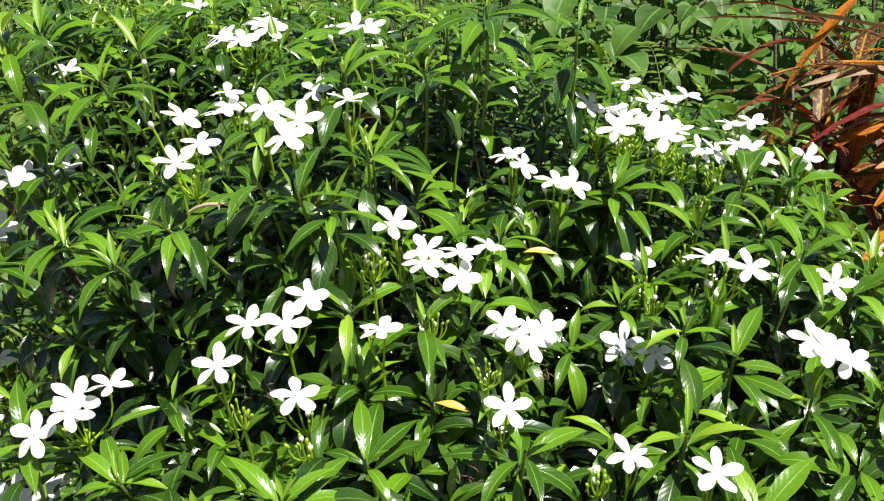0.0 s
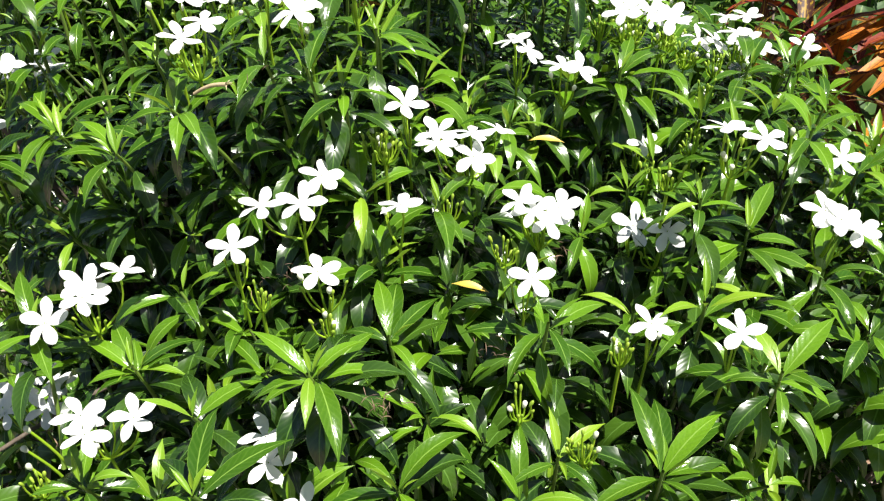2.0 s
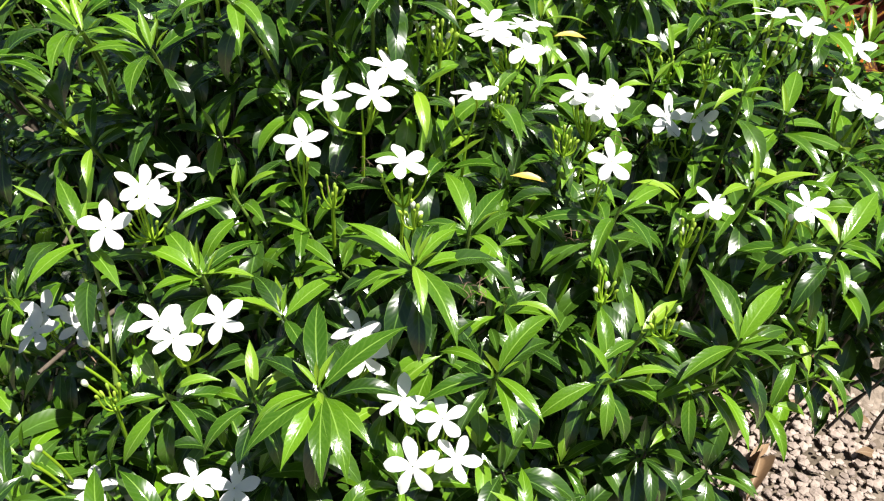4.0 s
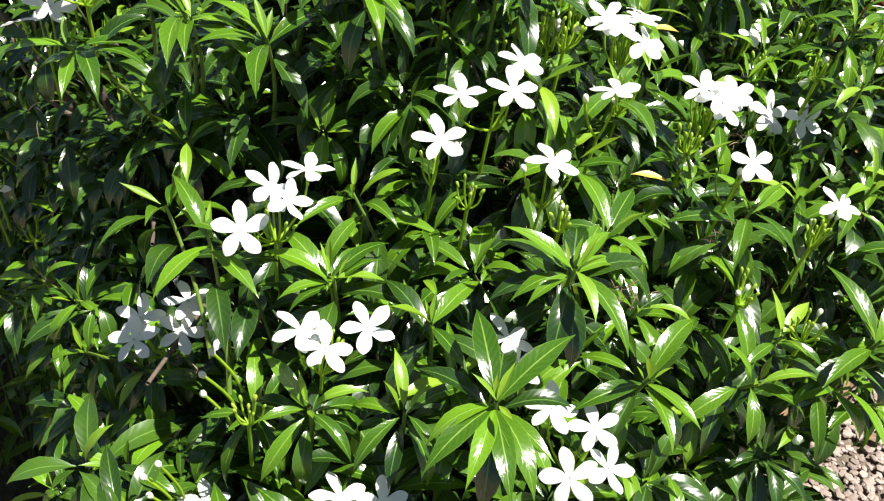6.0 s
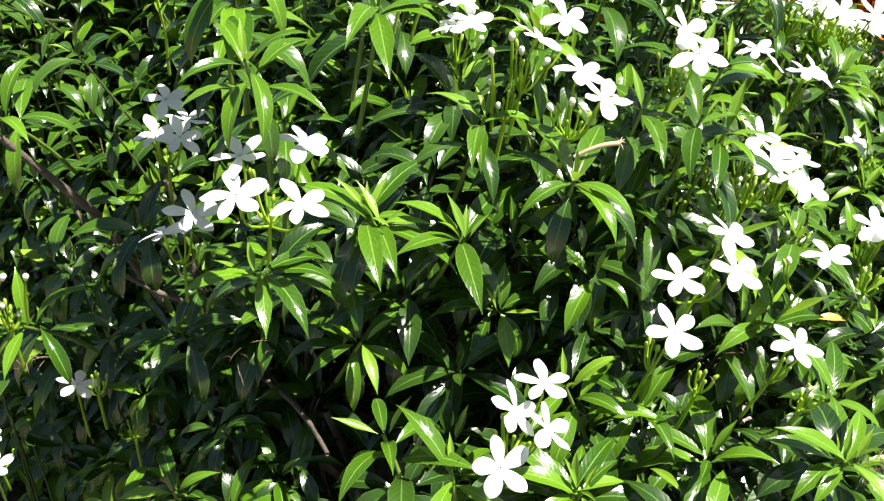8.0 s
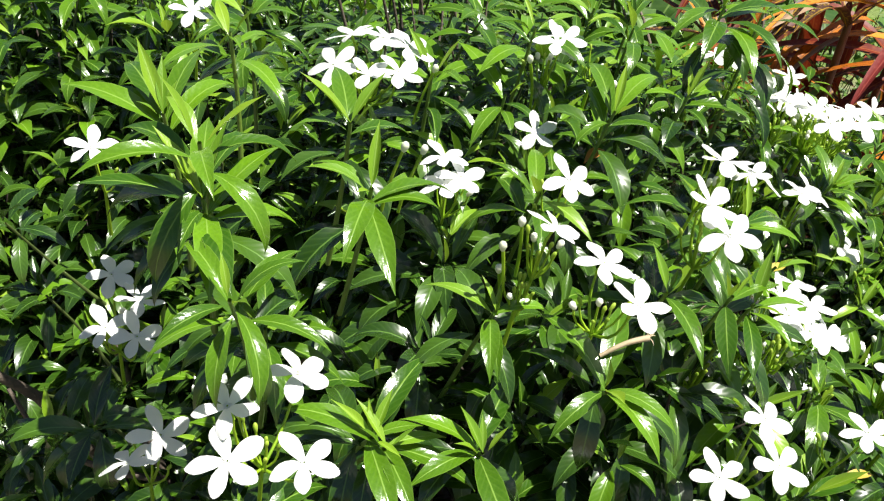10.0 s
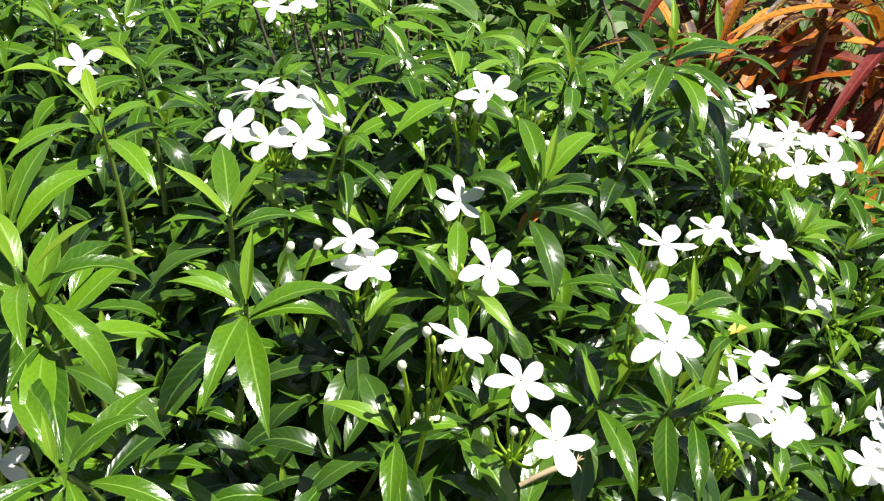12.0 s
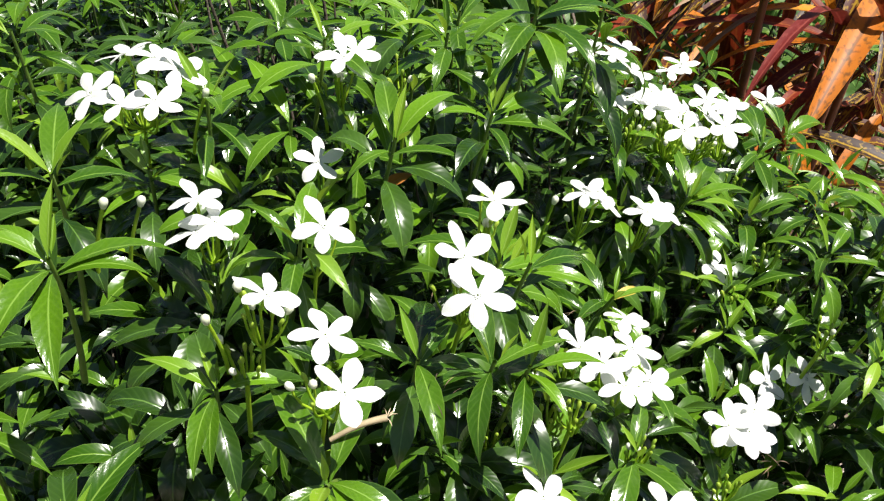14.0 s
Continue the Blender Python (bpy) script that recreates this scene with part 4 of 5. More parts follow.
def scatter(count, gap, box, drop, seed, keep_off=0.0):
    """Places over the canopy no nearer to one another than gap."""
    r = np.random.default_rng(seed)
    got = np.zeros((0, 3))
    out = []
    fixed, heads = np.array(SHOOTS), np.array(BLOOMS)
    for _ in range(count):
        x, y = r.uniform(box[0], box[1]), r.uniform(box[2], box[3])
        z = float(canopy(x, y)) - r.uniform(*drop)
        near = np.hypot(heads[:, 0] - x, heads[:, 1] - y)      # flowers stand clear of the leaves round them
        z = min(z, float(np.min(heads[:, 2] - 0.028 + 1.1 * np.clip(near - 0.032, 0, 9))))
        near = np.hypot(fixed[:, 0] - x, fixed[:, 1] - y)      # and so do the outer shoots
        z = min(z, float(np.min(fixed[:, 2] - 0.014 + 3.0 * np.clip(near - 0.058, 0, 9))))
        low = 0.86 - z
        bare = low > 0 and y < 0.48 + 0.68 * low and x > 0.10 + 0.60 * low      # bare stems low on the gravel side
        pit = noise.noise(Vector((x * 11.0, y * 11.0, 3.7))) > (0.26 if drop[1] < 0.05 else 0.16)     # dark gaps between the shoots
        hollow = drop[1] < 0.2 and pit and (y < 1.0 or x > 0.1)
        if drop[1] < 0.05:     # the gap between the two mounds
            hollow = hollow or ((x + 0.41) / 0.19) ** 2 + ((y - 0.685) / 0.075) ** 2 < 1.0
        elif drop[1] < 0.2:
            hollow = hollow or ((x + 0.40) / 0.20) ** 2 + ((y - 0.72) / 0.13) ** 2 < 1.0
        if drop[1] < 0.2:      # smaller openings between the shoots
            hollow = hollow or any(math.hypot(x - hx, y - hy) < hr for hx, hy, hr in HOLLOWS)
        if x < -0.47 and 0.80 < y < 1.15 and r.random() < 0.75:      # the shaded end is thin
            continue
        if drop[1] < 0.05 and y > 1.02 and x > -0.24 and r.random() < 0.35:      # and so is the back
            continue
        if hollow or in_cave(x, y, z) or z < 0.22 or bare or (x > 0.03 and y < 0.43 + 0.2 * (x - 0.1)):
            continue
        if len(got) and np.min(np.linalg.norm(got - (x, y, z), axis=1)) < gap:
            continue
        if keep_off and np.min(np.linalg.norm(fixed - (x, y, z), axis=1)) < keep_off:
            continue
        got = np.vstack([got, (x, y, z)])
        out.append((x, y, z))
    return out, r


def foliage(name, places, r, size, pairs, young, seed, label, grown=MAT_LEAF):
    """The leaves that cannot be counted, as one mesh, with their twigs."""
    rows, twigs = [], []
    for x, y, z in places:
        axis = lean_at(x, y) + r.normal(0, 0.16, 3)
        axis /= np.linalg.norm(axis)
        tip = np.array([x, y, z]) - SHRUB
        back = y > 1.02 and x > -0.24      # smaller, flatter leaves at the back
        rows += shoot_leaves(tip, axis, r.uniform(0, np.pi), size * r.uniform(0.78, 1.12) * (0.86 if back else 1.0), pairs + int(r.integers(0, 2)), r, young * (0.4 if back else 2.0 if y > 1.02 else 1.0), 0.55 if back else 1.0)
        foot = tip - axis * 0.12 + np.array([0.01 * r.normal(), 0.02, -0.05])
        twigs.append(tube(arc(foot, tip - axis * 0.01, r.normal(0, 0.008, 3), 5), np.linspace(0.0022, 0.0011, 5), 5))
    part(name, blade_mesh(name, rows, [grown, MAT_YOUNG], seed), shrub, label, kind="stuff")
    part("twig_growth", mesh_of("twig_growth", *joined(twigs), [MAT_BARK if young < 0.2 else MAT_STEM]), shrub, "thin green twigs", kind="stuff")


# lower, inner and end leaves take the colour with shade put in
part("foliage", blade_mesh("foliage", LOWER, [MAT_LEAF_SHADED, MAT_YOUNG], 35), shrub, "older leaves lower on the outer shoots, shade put into their colour", kind="stuff")
places, r1 = scatter(26000, 0.062, (-1.05, 0.62, 0.30, 2.20), (-0.008, 0.024), 3, 0.060)
foliage("foliage", places, r1, 0.88, 5, 0.90, 31, "glossy dark green leaves with pale shoot tips")
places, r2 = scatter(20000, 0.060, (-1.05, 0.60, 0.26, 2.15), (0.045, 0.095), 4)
foliage("inner_foliage", places, r2, 0.86, 5, 0.12, 32, "older inner leaves, deep green with shade in the colour", MAT_LEAF_SHADED)
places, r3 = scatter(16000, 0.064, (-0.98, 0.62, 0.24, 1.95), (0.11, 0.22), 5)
foliage("lower_foliage", places, r3, 0.95, 5, 0.04, 33, "old leaves low in the shrub, shade in their deep green", MAT_LEAF_SHADED)
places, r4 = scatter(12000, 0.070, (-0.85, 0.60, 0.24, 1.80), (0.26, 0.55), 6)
foliage("bottom_foliage", places, r4, 1.0, 4, 0.0, 34, "sparse old leaves near the ground, shade in their colour", MAT_LEAF_SHADED)


def end_wall(count, gap, seed):
    """Places down the steep shaded end of the shrub."""
    r = np.random.default_rng(seed)
    out = []
    heads = np.array(BLOOMS)
    for _ in range(count):
        y, z = r.uniform(0.80, 1.80), r.uniform(0.42, 1.10)
        x = -0.465 - 0.42 * min(max(y - 0.92, 0.0), 0.6) - (max(1.13 - z, 0.0) / 9.5) ** 0.91 + r.uniform(-0.015, 0.05)
        p = np.array([x, y, z])
        if in_cave(x, y, z) or (z > 0.93 and y < 1.10) or (y < 1.30 and z < 0.93 and r.random() < 0.5):
            continue
        if np.min(np.linalg.norm(heads - p, axis=1)) < 0.06 or any((p[1] - q[1]) ** 2 + (p[2] - q[2]) ** 2 < gap * gap for q in out):
            continue
        if noise.noise(Vector((y * 9.0, z * 9.0, 1.3))) > 0.25:
            continue
        out.append((float(x), float(y), float(z)))
    return out, r


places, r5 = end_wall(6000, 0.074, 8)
foliage("end_foliage", places, r5, 0.84, 4, 0.25, 36, "leaves at the shrub's shaded end, shade in their dark green", MAT_LEAF_SHADED)


def dead_wood():
    """Dry brown twigs and withered leaves caught inside the shrub."""
    r = np.random.default_rng(91)
    twigs, rows = [], []
    for k in range(150):
        x, y = r.uniform(-0.26, 0.40), r.uniform(0.62, 1.10)
        if k % 3 == 0:      # most of them in the opening under the overhang
            x, y = r.uniform(-0.30, -0.05), r.uniform(0.84, 1.02)
        top = float(canopy(x, y))
        a = np.array([x, y, top - r.uniform(0.17, 0.36)])
        b = a + r.normal(0, 1, 3) * (0.05, 0.03, 0.02) + (0, 0, r.uniform(-0.12, -0.03))
        if x > 0.03 and y < 0.62:
            continue
        twigs.append(tube(arc(a, b, r.normal(0, 0.010, 3), 6) - SHRUB, np.linspace(0.0008, 0.0016, 6), 5))
        if k % 2:
            rows.append((a - SHRUB + r.normal(0, 0.02, 3), r.uniform(0, 6.28), r.uniform(-1.2, 0.6), r.uniform(0.4, 1.8), r.uniform(0.018, 0.042), r.uniform(0.4, 1.0), r.normal(0, 0.6), False))
    part("dead_twig_growth", mesh_of("dead_twig_growth", *joined(twigs), [MAT_BARK]), shrub, "dry brown dead twigs", kind="stuff")
    part("dead_leaf_growth", blade_mesh("dead_leaf_growth", rows, [MAT_DEAD], 93, width=0.8), shrub, "withered brown leaves caught inside", kind="stuff")


dead_wood()


# ---- croton ----
croton = thing("croton_plant", (0.88, 1.28, 0.0), "tall croton with narrow orange, red and bronze strap leaves", "plant")
CROTON = np.array(croton.location)


def strap(base, az, rise, droop, length, mat, seed, width=1.0, fold=0.30, twist=0.3):
    V, F, UV = blades(np.array([base]) - CROTON, np.array([az]), np.array([rise]), np.array([droop]), np.array([length]), np.array([fold]), np.array([twist]), kind="strap", wave=0.10, width=width, seed=seed)
    part("leaf", mesh_of("leaf", V, F, [mat], UV), croton)


def croton_plant():
    r = np.random.default_rng(21)
    crowns = []
    for i in range(24):
        a = i * 2.4
        far = 0.08 + 0.30 * ((i * 0.618) % 1.0)
        foot = np.array([0.88 + 0.3 * far * math.cos(a), 1.28 + 0.3 * far * math.sin(a), -0.02])
        top = np.array([0.88 + 1.15 * far * math.cos(a), 1.28 + 0.75 * far * math.sin(a), r.uniform(0.60, 1.02)])
        line = arc(foot, top, (0.02 * math.cos(a), 0.02 * math.sin(a), 0.03), 8) - CROTON
        part("stem", mesh_of("stem", *tube(line, np.linspace(0.012, 0.006, 8), 7), [MAT_RED_STEM]), croton, "reddish-brown woody stem")
        crowns.append(top)
    mats = [MAT_CROTON_ORANGE, MAT_CROTON_RED, MAT_CROTON_DARK]
    for c in crowns:
        for k in range(5):
            az = k * 2.4 + r.uniform(0, 0.6)
            at = c + (0.006 * math.cos(az), 0.006 * math.sin(az), -0.012 * k + 0.04)
            strap(at, az, r.uniform(0.1, 1.1) - 0.04 * k, r.uniform(0.7, 2.0), r.uniform(0.20, 0.34), mats[int(r.choice(3, p=[0.10, 0.24, 0.66]))], int(r.integers(1, 9999)), width=r.uniform(0.60, 1.05))
        for k in range(3):      # old leaves hang down along the stem
            az = k * 2.4 + r.uniform(0, 1.0)
            at = c + (0.008 * math.cos(az), 0.008 * math.sin(az), -0.03 * k - 0.10)
            strap(at, az, r.uniform(-0.9, -0.1), r.uniform(0.5, 1.1), r.uniform(0.16, 0.30), MAT_CROTON_DARK if k % 3 else MAT_CROTON_RED, int(r.integers(1, 9999)), width=r.uniform(0.4, 0.75), twist=0.8)


croton_plant()


def hanging_straps():
    """Long dark leaves that hang down in a curtain round the stems."""
    r = np.random.default_rng(27)
    for k in range(28):
        x, y = r.uniform(0.50, 1.15), r.uniform(1.16, 1.45)
        mat = (MAT_CROTON_DARK, MAT_CROTON_RED, MAT_CROTON_DARK, MAT_CROTON_ORANGE)[k % 4 if k % 3 else 0]
        strap((x, y, r.uniform(0.74, 1.00)), r.uniform(0, 6.28), r.uniform(-1.5, -1.0), r.uniform(-0.25, 0.4), r.uniform(0.28, 0.46), mat, 200 + k, width=r.uniform(0.50, 0.95), twist=r.uniform(-0.9, 0.9))


hanging_straps()


def strap_to(a, b, bow, mat, seed, width=0.8, twist=0.3):
    """A strap leaf from a to b that arches by bow radians."""
    a, b = np.array(a), np.array(b)
    d = b - a
    flat = math.hypot(d[0], d[1])
    strap(a, math.atan2(d[1], d[0]), math.atan2(d[2], flat) + bow * 0.46, bow, float(np.linalg.norm(d)) * (1 + bow * bow / 24), mat, seed, width=width, fold=0.35, twist=twist)


# leaves that reach over the shrub and out to the side
strap_to((0.82, 1.20, 1.00), (0.463, 1.20, 1.045), 0.7, MAT_CROTON_ORANGE, 3, 0.75)
strap_to((0.60, 1.28, 1.13), (0.505, 1.24, 1.00), 0.4, MAT_CROTON_ORANGE, 4, 1.3)
strap_to((0.80, 1.14, 0.95), (0.435, 1.006, 1.003), 1.5, MAT_CROTON_CRIMSON, 5, 0.62, 0.5)
strap_to((0.58, 1.07, 1.11), (0.740, 1.04, 1.00), 1.3, MAT_CROTON_RED, 6, 1.1, -0.4)
strap_to((0.86, 1.12, 1.06), (0.545, 0.985, 0.950), 0.7, MAT_CROTON_ORANGE, 7, 1.25, -0.3)
strap_to((0.74, 1.42, 1.02), (0.400, 1.38, 1.075), 0.3, MAT_CROTON_DARK, 8, 0.7)
strap_to((0.66, 1.30, 1.02), (0.430, 1.25, 0.95), 0.9, MAT_CROTON_DARK, 9, 0.8)
strap_to((0.64, 1.25, 1.06), (0.460, 1.20, 0.94), 0.5, MAT_CROTON_DARK, 10, 0.7)
strap_to((0.86, 1.20, 0.78), (0.660, 1.18, 0.60), 0.8, MAT_CROTON_ORANGE, 11, 1.1)
strap_to((0.88, 1.22, 0.88), (0.660, 1.20, 0.76), 0.8, MAT_CROTON_RED, 12, 1.0)
strap_to((0.95, 1.12, 0.80), (0.760, 1.06, 0.62), 0.9, MAT_CROTON_ORANGE, 13, 0.9)
strap_to((0.78, 1.24, 1.04), (0.470, 1.26, 1.115), 0.4, MAT_DEAD, 16, 0.55, 0.9)
strap_to((0.80, 1.28, 1.00), (0.520, 1.22, 1.020), 0.6, MAT_DEAD, 17, 0.60, -0.8)
strap_to((0.72, 1.32, 1.10), (0.480, 1.36, 1.130), 0.3, MAT_DEAD, 18, 0.45, 0.6)
strap_to((0.84, 1.20, 0.96), (0.560, 1.16, 1.090), 0.9, MAT_CROTON_ORANGE, 19, 0.85, 0.4)
strap_to((0.70, 1.22, 0.98), (0.500, 1.18, 0.900), 0.9, MAT_DEAD, 20, 0.50, 0.7)
strap_to((0.66, 1.10, 0.86), (0.520, 0.93, 0.875), 0.9, MAT_CROTON_ORANGE, 15, 1.3, 0.5)
strap_to((0.70, 1.30, 1.10), (0.560, 1.32, 1.00), 0.5, MAT_CROTON_DARK, 14, 1.0)


# ---- plants behind ----
def vine():
    """Round-leaved creeper heaped up behind the croton."""
    r = np.random.default_rng(33)
    ob = thing("creeper", (0.75, 1.85, 0.0), "tangled green creeper with rounded heart-shaped leaves behind the shrub", "climbing plant")
    at0 = np.array(ob.location)
    data = []
    for s in range(6):
        row = (np.zeros(3), 0.0, 0.0, 0.25 + 0.2 * s, 1.0, 0.10 + 0.06 * s, 0.1 * (s - 3), False)
        data.append(blade_mesh("leaf", [row], [MAT_VINE], 80 + s, kind="heart", width=1.02))
    runners, rest = [], []
    for i in range(900):
        x, y = r.uniform(0.12, 1.45), 1.45 + 0.95 * r.random() ** 1.2
        z = 0.72 + 0.50 * (y - 1.45) + 0.05 * math.sin(6.2 * x + 3 * y) + r.uniform(-0.30, 0.06)
        m = Matrix.Translation(np.array([x, y, z]) - at0) @ Matrix.Rotation(r.normal(-1.57, 1.2), 4, "Z") @ Matrix.Rotation(r.uniform(-0.2, 1.1), 4, "Y") @ Matrix.Rotation(r.normal(0, 0.4), 4, "X") @ Matrix.Scale(r.uniform(0.045, 0.090), 4)
        if i < 290:
            part("leaf", data[i % 6], ob, matrix=m)
        else:
            rest.append((np.array([x, y, z - 0.05]) - at0, r.normal(-1.57, 0.9), r.uniform(-0.6, 0.2), r.uniform(0.2, 0.9), r.uniform(0.05, 0.09), r.uniform(0.05, 0.4), r.normal(0, 0.3), False))
        if i % 14 == 0:
            a = np.array([x, y, z]) - at0
            runners.append(tube(arc(a, a + (r.normal(0, 0.25), r.normal(0, 0.2), -0.25), r.normal(0, 0.05, 3), 7), 0.003, 5))
            runners.append(tube(arc((a[0], a[1], -0.01), a, r.normal(0, 0.04, 3), 6), 0.004, 5))
    part("creeper_growth", blade_mesh("creeper_growth", rest, [MAT_VINE], 86, kind="heart", width=1.02), ob, kind="stuff")
    part("runner_growth", mesh_of("runner_growth", *joined(runners), [MAT_BARK]), ob, "thin brown runners", kind="stuff")


vine()


def weeds(name, box, count, low, high, mats, seed, label, size=(0.04, 0.075)):
    """Low leafy growth, too many to count."""
    r = np.random.default_rng(seed)
    rows, stems = [], []
    for _ in range(count):
        x, y = r.uniform(box[0], box[1]), r.uniform(box[2], box[3])
        u, v = 2 * (x - box[0]) / (box[1] - box[0]) - 1, 2 * (y - box[2]) / (box[3] - box[2]) - 1
        edge = 1.0 - (abs(u) ** 3 + abs(v) ** 3) + 0.5 * noise.noise(Vector((x * 2.2, y * 2.2, seed)))
        if edge < 0:      # an uneven, thinning outline
            continue
        h = r.uniform(low, high) * min(1.0, 0.35 + 1.3 * edge)
        tip = np.array([x, y, h])
        stems.append(tube(arc((x + r.normal(0, 0.03), y + r.normal(0, 0.03), -0.01), tip, r.normal(0, 0.01, 3), 4), 0.002, 4))
        for k in range(9):
            az = k * 2.4 + r.uniform(0, 0.5)
            rows.append((tip - (0, 0, 0.03 * k * r.uniform(0.4, 1.2)), az, r.uniform(-0.1, 0.7), r.uniform(0.4, 1.3), r.uniform(*size), r.uniform(0.1, 0.4), r.normal(0, 0.3), r.random() < 0.5))
    ob = new(name, blade_mesh(name, rows, mats, seed, width=1.25))
    tagged(ob, label, "weeds", kind="stuff")
    part("weed_stems", mesh_of("weed_stems", *joined(stems), [MAT_STEM]), ob, kind="stuff")


weeds("weeds_behind", (-2.4, 2.3, 1.7, 4.2), 2600, 0.32, 0.98, [MAT_WEED, MAT_VINE], 41, "sunlit yellow-green weeds behind the shrub", size=(0.05, 0.10))
weeds("weeds_beside", (-1.45, -0.52, 0.65, 2.1), 260, 0.10, 0.42, [MAT_LEAF, MAT_WEED], 42, "low green seedlings in the shrub's shade")


weeds("weeds_by_croton", (0.95, 2.9, 0.85, 2.8), 560, 0.10, 0.45, [MAT_VINE, MAT_WEED], 43, "mixed green weeds beside the croton", size=(0.05, 0.09))


def broad_weed(x, y):
    """A shaded weed with a few broad rounded leaves."""
    ob = thing("broad_leaved_weed", (x, y, 0.0), "broad-leaved weed, darkened in colour for the shrub's shade", "weed")
    r = np.random.default_rng(77)
    for k, (dx, dy, h, length) in enumerate(((0.00, -0.05, 0.70, 0.050), (0.03, -0.02, 0.62, 0.055), (-0.05, -0.04, 0.66, 0.052), (0.05, -0.05, 0.53, 0.046), (-0.03, -0.07, 0.54, 0.056), (0.02, 0.03, 0.72, 0.050), (-0.08, 0.02, 0.58, 0.052), (0.07, 0.02, 0.46, 0.052), (-0.07, -0.03, 0.42, 0.056))):
        stalk = part("stalk", mesh_of("stalk", *tube(arc((0.2 * dx, 0.2 * dy, -0.01), (dx, dy, h), (dx * 0.4, dy * 0.4, 0.01), 8), np.linspace(0.0030, 0.0012, 8), 5), [MAT_STEM]), ob)
        row = (np.array([dx, dy, h]), r.uniform(-2.6, -0.5), r.uniform(-0.5, 0.1), r.uniform(0.3, 0.8), length, r.uniform(0.05, 0.3), r.normal(0, 0.3), False)
        # the shade it stands in is put into this leaf colour
        part("leaf", blade_mesh("leaf", [row], [MAT_LEAF_SHADED], 140 + k, kind="heart", width=0.95), stalk)


broad_weed(-0.73, 1.15)


def fern_seedling():
    """A slim seedling with feathery leaves among the creeper."""
    ob = thing("feathery_seedling", (0.44, 1.70, 0.0), "slim green seedling with feathery paired leaflets", "plant")
    part("stem", mesh_of("stem", *tube(arc((0, 0, -0.01), (0.0, 0.02, 0.86), (0.02, 0, 0), 8), np.linspace(0.005, 0.0025, 8), 6), [MAT_STEM]), ob)
    for k, az in enumerate((0.3, 1.7, 2.9, 4.0, 5.2)):
        a = np.array([0.0, 0.02, 0.86 - 0.035 * k])
        b = a + (0.15 * math.cos(az), 0.15 * math.sin(az), 0.06)
        line = arc(a, b, (0, 0, 0.03), 10)
        rows = []
        for q in range(1, 10):
            for side in (-1, 1):
                rows.append((line[q], az + side * 1.25, 0.15, 0.5, 0.034 * (1 - 0.05 * abs(q - 4)), 0.1, 0.0, False))
        leaf = part("leaf", blade_mesh("leaf", rows, [MAT_WEED], 71 + k, width=1.5), ob, "feathery leaf of paired leaflets")
        part("leaf_stalk", mesh_of("leaf_stalk", *tube(line, 0.0012, 4), [MAT_STEM]), leaf)


fern_seedling()


def fallen(x, y, z, turn, length, mat, label):
    """A dropped leaf caught on the shoots."""
    row = (np.zeros(3), radians(turn), 0.15, 0.6, length, 0.35, 0.3, False)
    ob = new("fallen_leaf", blade_mesh("fallen_leaf", [row], [mat], int(abs(turn)) + 5))
    ob.location = (x, y, z)
    tagged(ob, label, "leaf", "fallen leaves")


fallen(0.100, 0.824, 0.982, 5, 0.042, MAT_YELLOW, "pale yellow dropped leaf caught on the shrub")
fallen(0.012, 0.634, 0.936, -15, 0.036, MAT_YELLOW, "bright yellow dropped leaf caught on the shrub")
fallen(-0.085, 0.912, 1.100, 25, 0.045, MAT_RUST, "orange-brown dead leaf caught on the shrub")


def curled_leaf(x, y):
    """A large dry leaf that has rolled up on the gravel."""
    row = (np.zeros(3), 0.9, 0.75, 1.9, 0.15, 1.15, 0.5, False)
    ob = new("dry_leaf", blade_mesh("dry_leaf", [row], [MAT_DEAD], 88, width=1.9))
    ob.location = (x, y, 0.006)
    tagged(ob, "dry brown leaf rolled up on the gravel", "leaf", "fallen leaves")


curled_leaf(0.62, 0.86)


def dry_tuft(x, y):
    """A dried-out tuft of weed at the edge of the gravel."""
    ob = thing("dry_weed", (x, y, 0.0), "dried straw-coloured tuft of weed on the gravel", "weed")
    r = np.random.default_rng(59)
    for k in range(16):
        a = k * 2.4
        reach = r.uniform(0.03, 0.08)
        end = (reach * math.cos(a), reach * math.sin(a), r.uniform(0.05, 0.16))
        stalk = part("stalk", mesh_of("stalk", *tube(arc((0, 0, -0.005), end, r.normal(0, 0.01, 3), 6), np.linspace(0.0016, 0.0006, 6), 5), [MAT_WITHER]), ob)
        for q in (0.55, 0.8, 1.0):
            row = (np.array(end) * q, a + r.normal(0, 1), r.uniform(-0.3, 0.7), r.uniform(0.4, 1.8), r.uniform(0.018, 0.034), 0.6, r.normal(0, 0.6), False)
            part("leaf", blade_mesh("leaf", [row], [MAT_WITHER], 120 + k), stalk)


dry_tuft(0.55, 0.98)


def litter(count=170):
    """Dry leaves strewn on the ground round the stems."""
    r = np.random.default_rng(66)
    rows = []
    for _ in range(count):
        x, y = r.uniform(-1.0, 1.3), r.uniform(0.4, 1.7)
        rows.append((np.array([x, y, 0.022]), r.uniform(0, 6.28), r.uniform(-0.1, 0.4), r.uniform(0.2, 1.2), r.uniform(0.04, 0.08), r.uniform(0.1, 0.7), r.normal(0, 0.5), False))
    part("leaf_litter", blade_mesh("leaf_litter", rows, [MAT_DEAD], 67), ground, "dry brown leaf litter", kind="stuff")


litter()


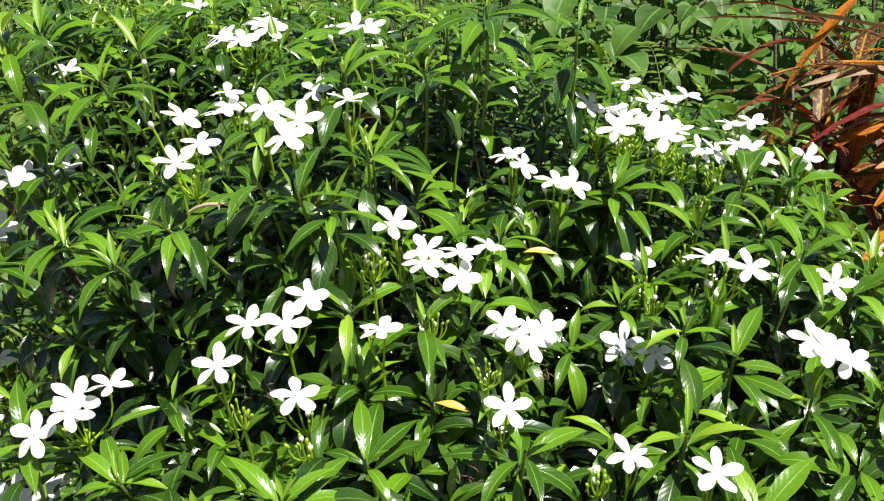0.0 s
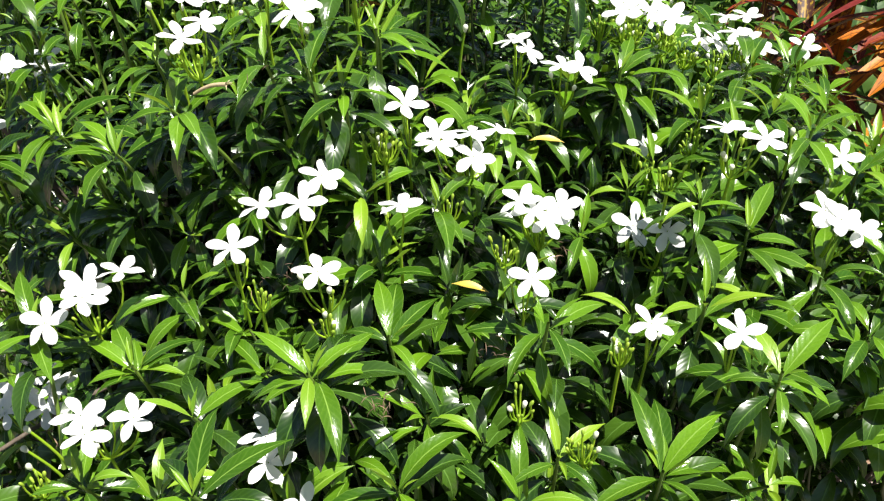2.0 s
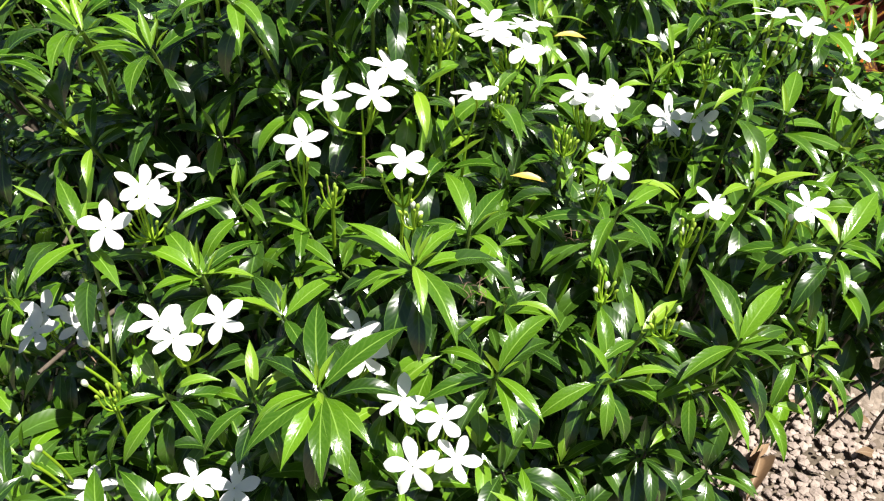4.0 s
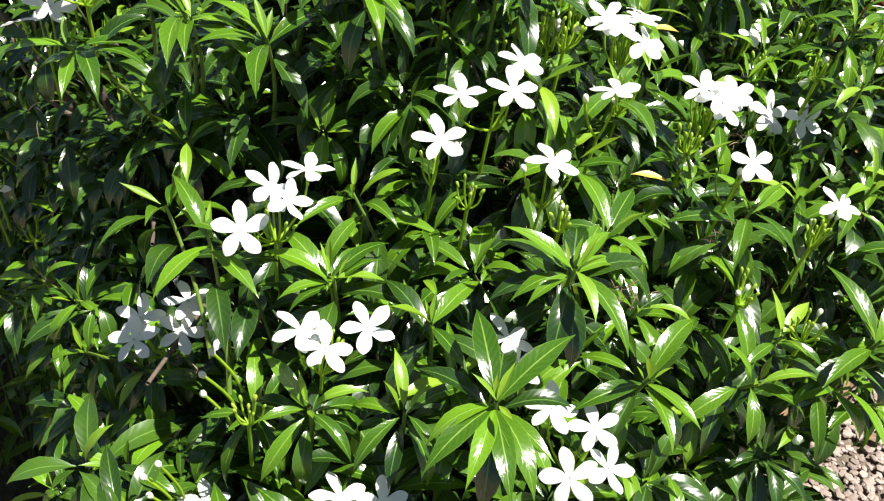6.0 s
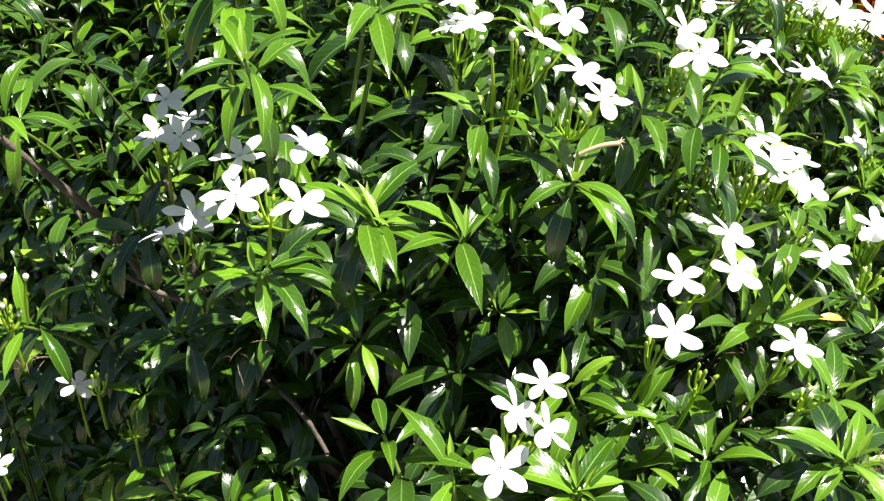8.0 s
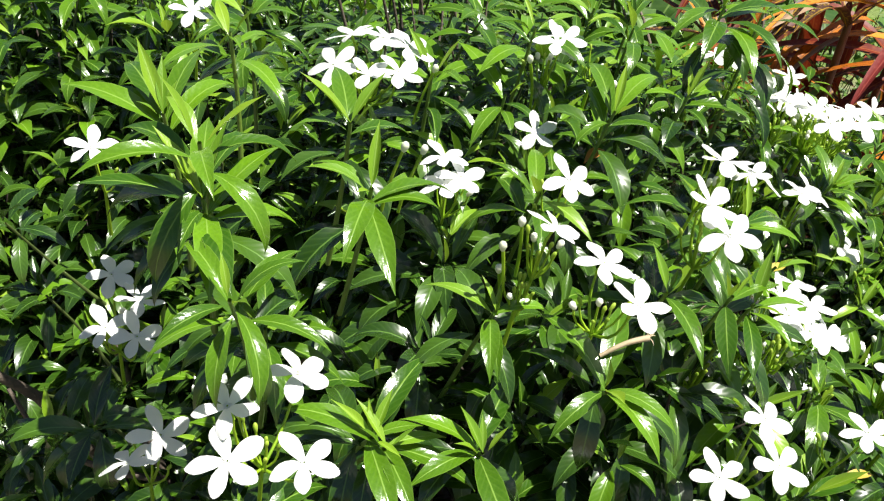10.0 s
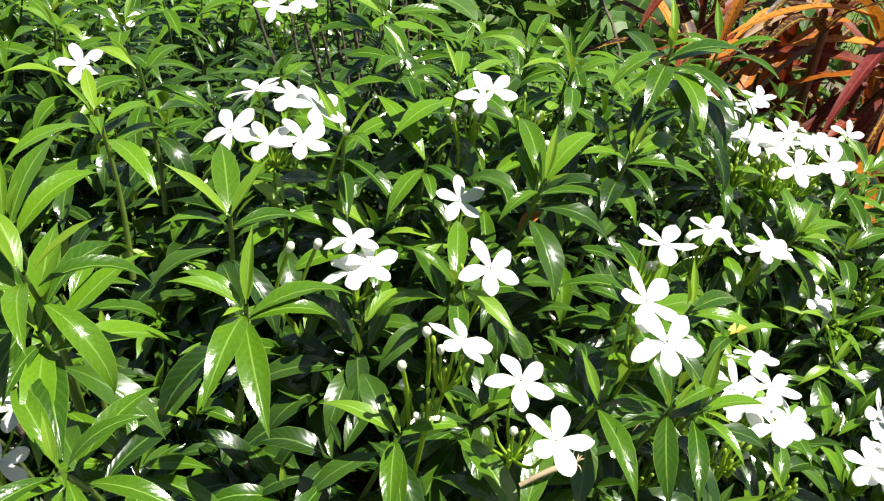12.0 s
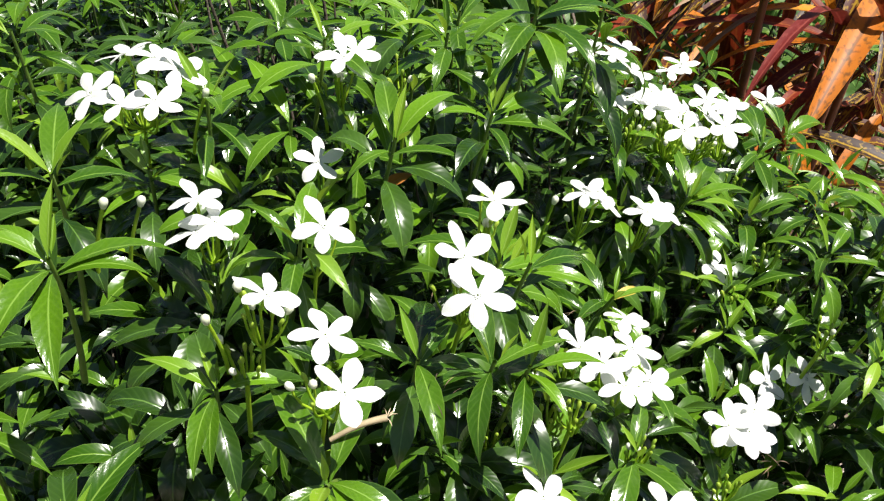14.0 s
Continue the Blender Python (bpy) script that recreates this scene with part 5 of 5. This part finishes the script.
# ---- gravel ----
def pebble_meshes():
    out = []
    for s in range(8):
        r = np.random.default_rng(90 + s)
        bm = bmesh.new()
        bmesh.ops.create_icosphere(bm, subdivisions=1, radius=1.0)
        sx, sy, sz = r.uniform(0.8, 1.25), r.uniform(0.65, 1.0), r.uniform(0.45, 0.7)
        for v in bm.verts:
            k = 1 + 0.42 * noise.noise(v.co * 1.7 + Vector((s * 5.0, 0, 0)))
            v.co = Vector((v.co.x * sx, v.co.y * sy, v.co.z * sz)) * k
        me = bpy.data.meshes.new("pebble")
        bm.to_mesh(me)
        bm.free()
        me.polygons.foreach_set("use_smooth", np.full(len(me.polygons), False))
        me.materials.append(MAT_PEBBLE)
        out.append(me)
    return out


def gravel():
    r = np.random.default_rng(55)
    shapes = pebble_meshes()
    spots = []
    for _ in range(9000):
        x, y = r.uniform(0.25, 1.45), r.uniform(0.55, 1.75)
        if math.hypot(x + 0.32, y - 1.0) < 0.86:
            continue
        spots.append((x, y, 0.005 + 0.007 * r.random() ** 1.8, r.uniform(0, 6.28), r.normal(0, 0.25)))
    spots.sort(key=lambda q: math.hypot(q[0] - 0.72, q[1] - 0.85))
    for i, (x, y, s, a, tilt) in enumerate(spots[:300]):
        m = Matrix.Translation((x, y, s * 0.35)) @ Matrix.Rotation(a, 4, "Z") @ Matrix.Rotation(tilt, 4, "X") @ Matrix.Scale(s, 4)
        part("pebble", shapes[i % 8], ground, matrix=m)
    vs, fs, n = [], [], 0
    base = []
    for me in shapes:
        v = np.zeros(len(me.vertices) * 3)
        me.vertices.foreach_get("co", v)
        f = np.zeros(len(me.loops), np.int32)
        me.loops.foreach_get("vertex_index", f)
        base.append((v.reshape(-1, 3), f.reshape(-1, 3)))
    for i, (x, y, s, a, tilt) in enumerate(spots[300:]):
        v, f = base[i % 8]
        c, d = math.cos(a), math.sin(a)
        q = np.stack([v[:, 0] * c - v[:, 1] * d, v[:, 0] * d + v[:, 1] * c, v[:, 2]], -1) * s + (x, y, s * 0.35)
        vs.append(q), fs.append(f + n)
        n += len(v)
    part("loose_gravel", mesh_of("loose_gravel", np.concatenate(vs), np.concatenate(fs), [MAT_PEBBLE], smooth=False), ground, kind="stuff")


gravel()
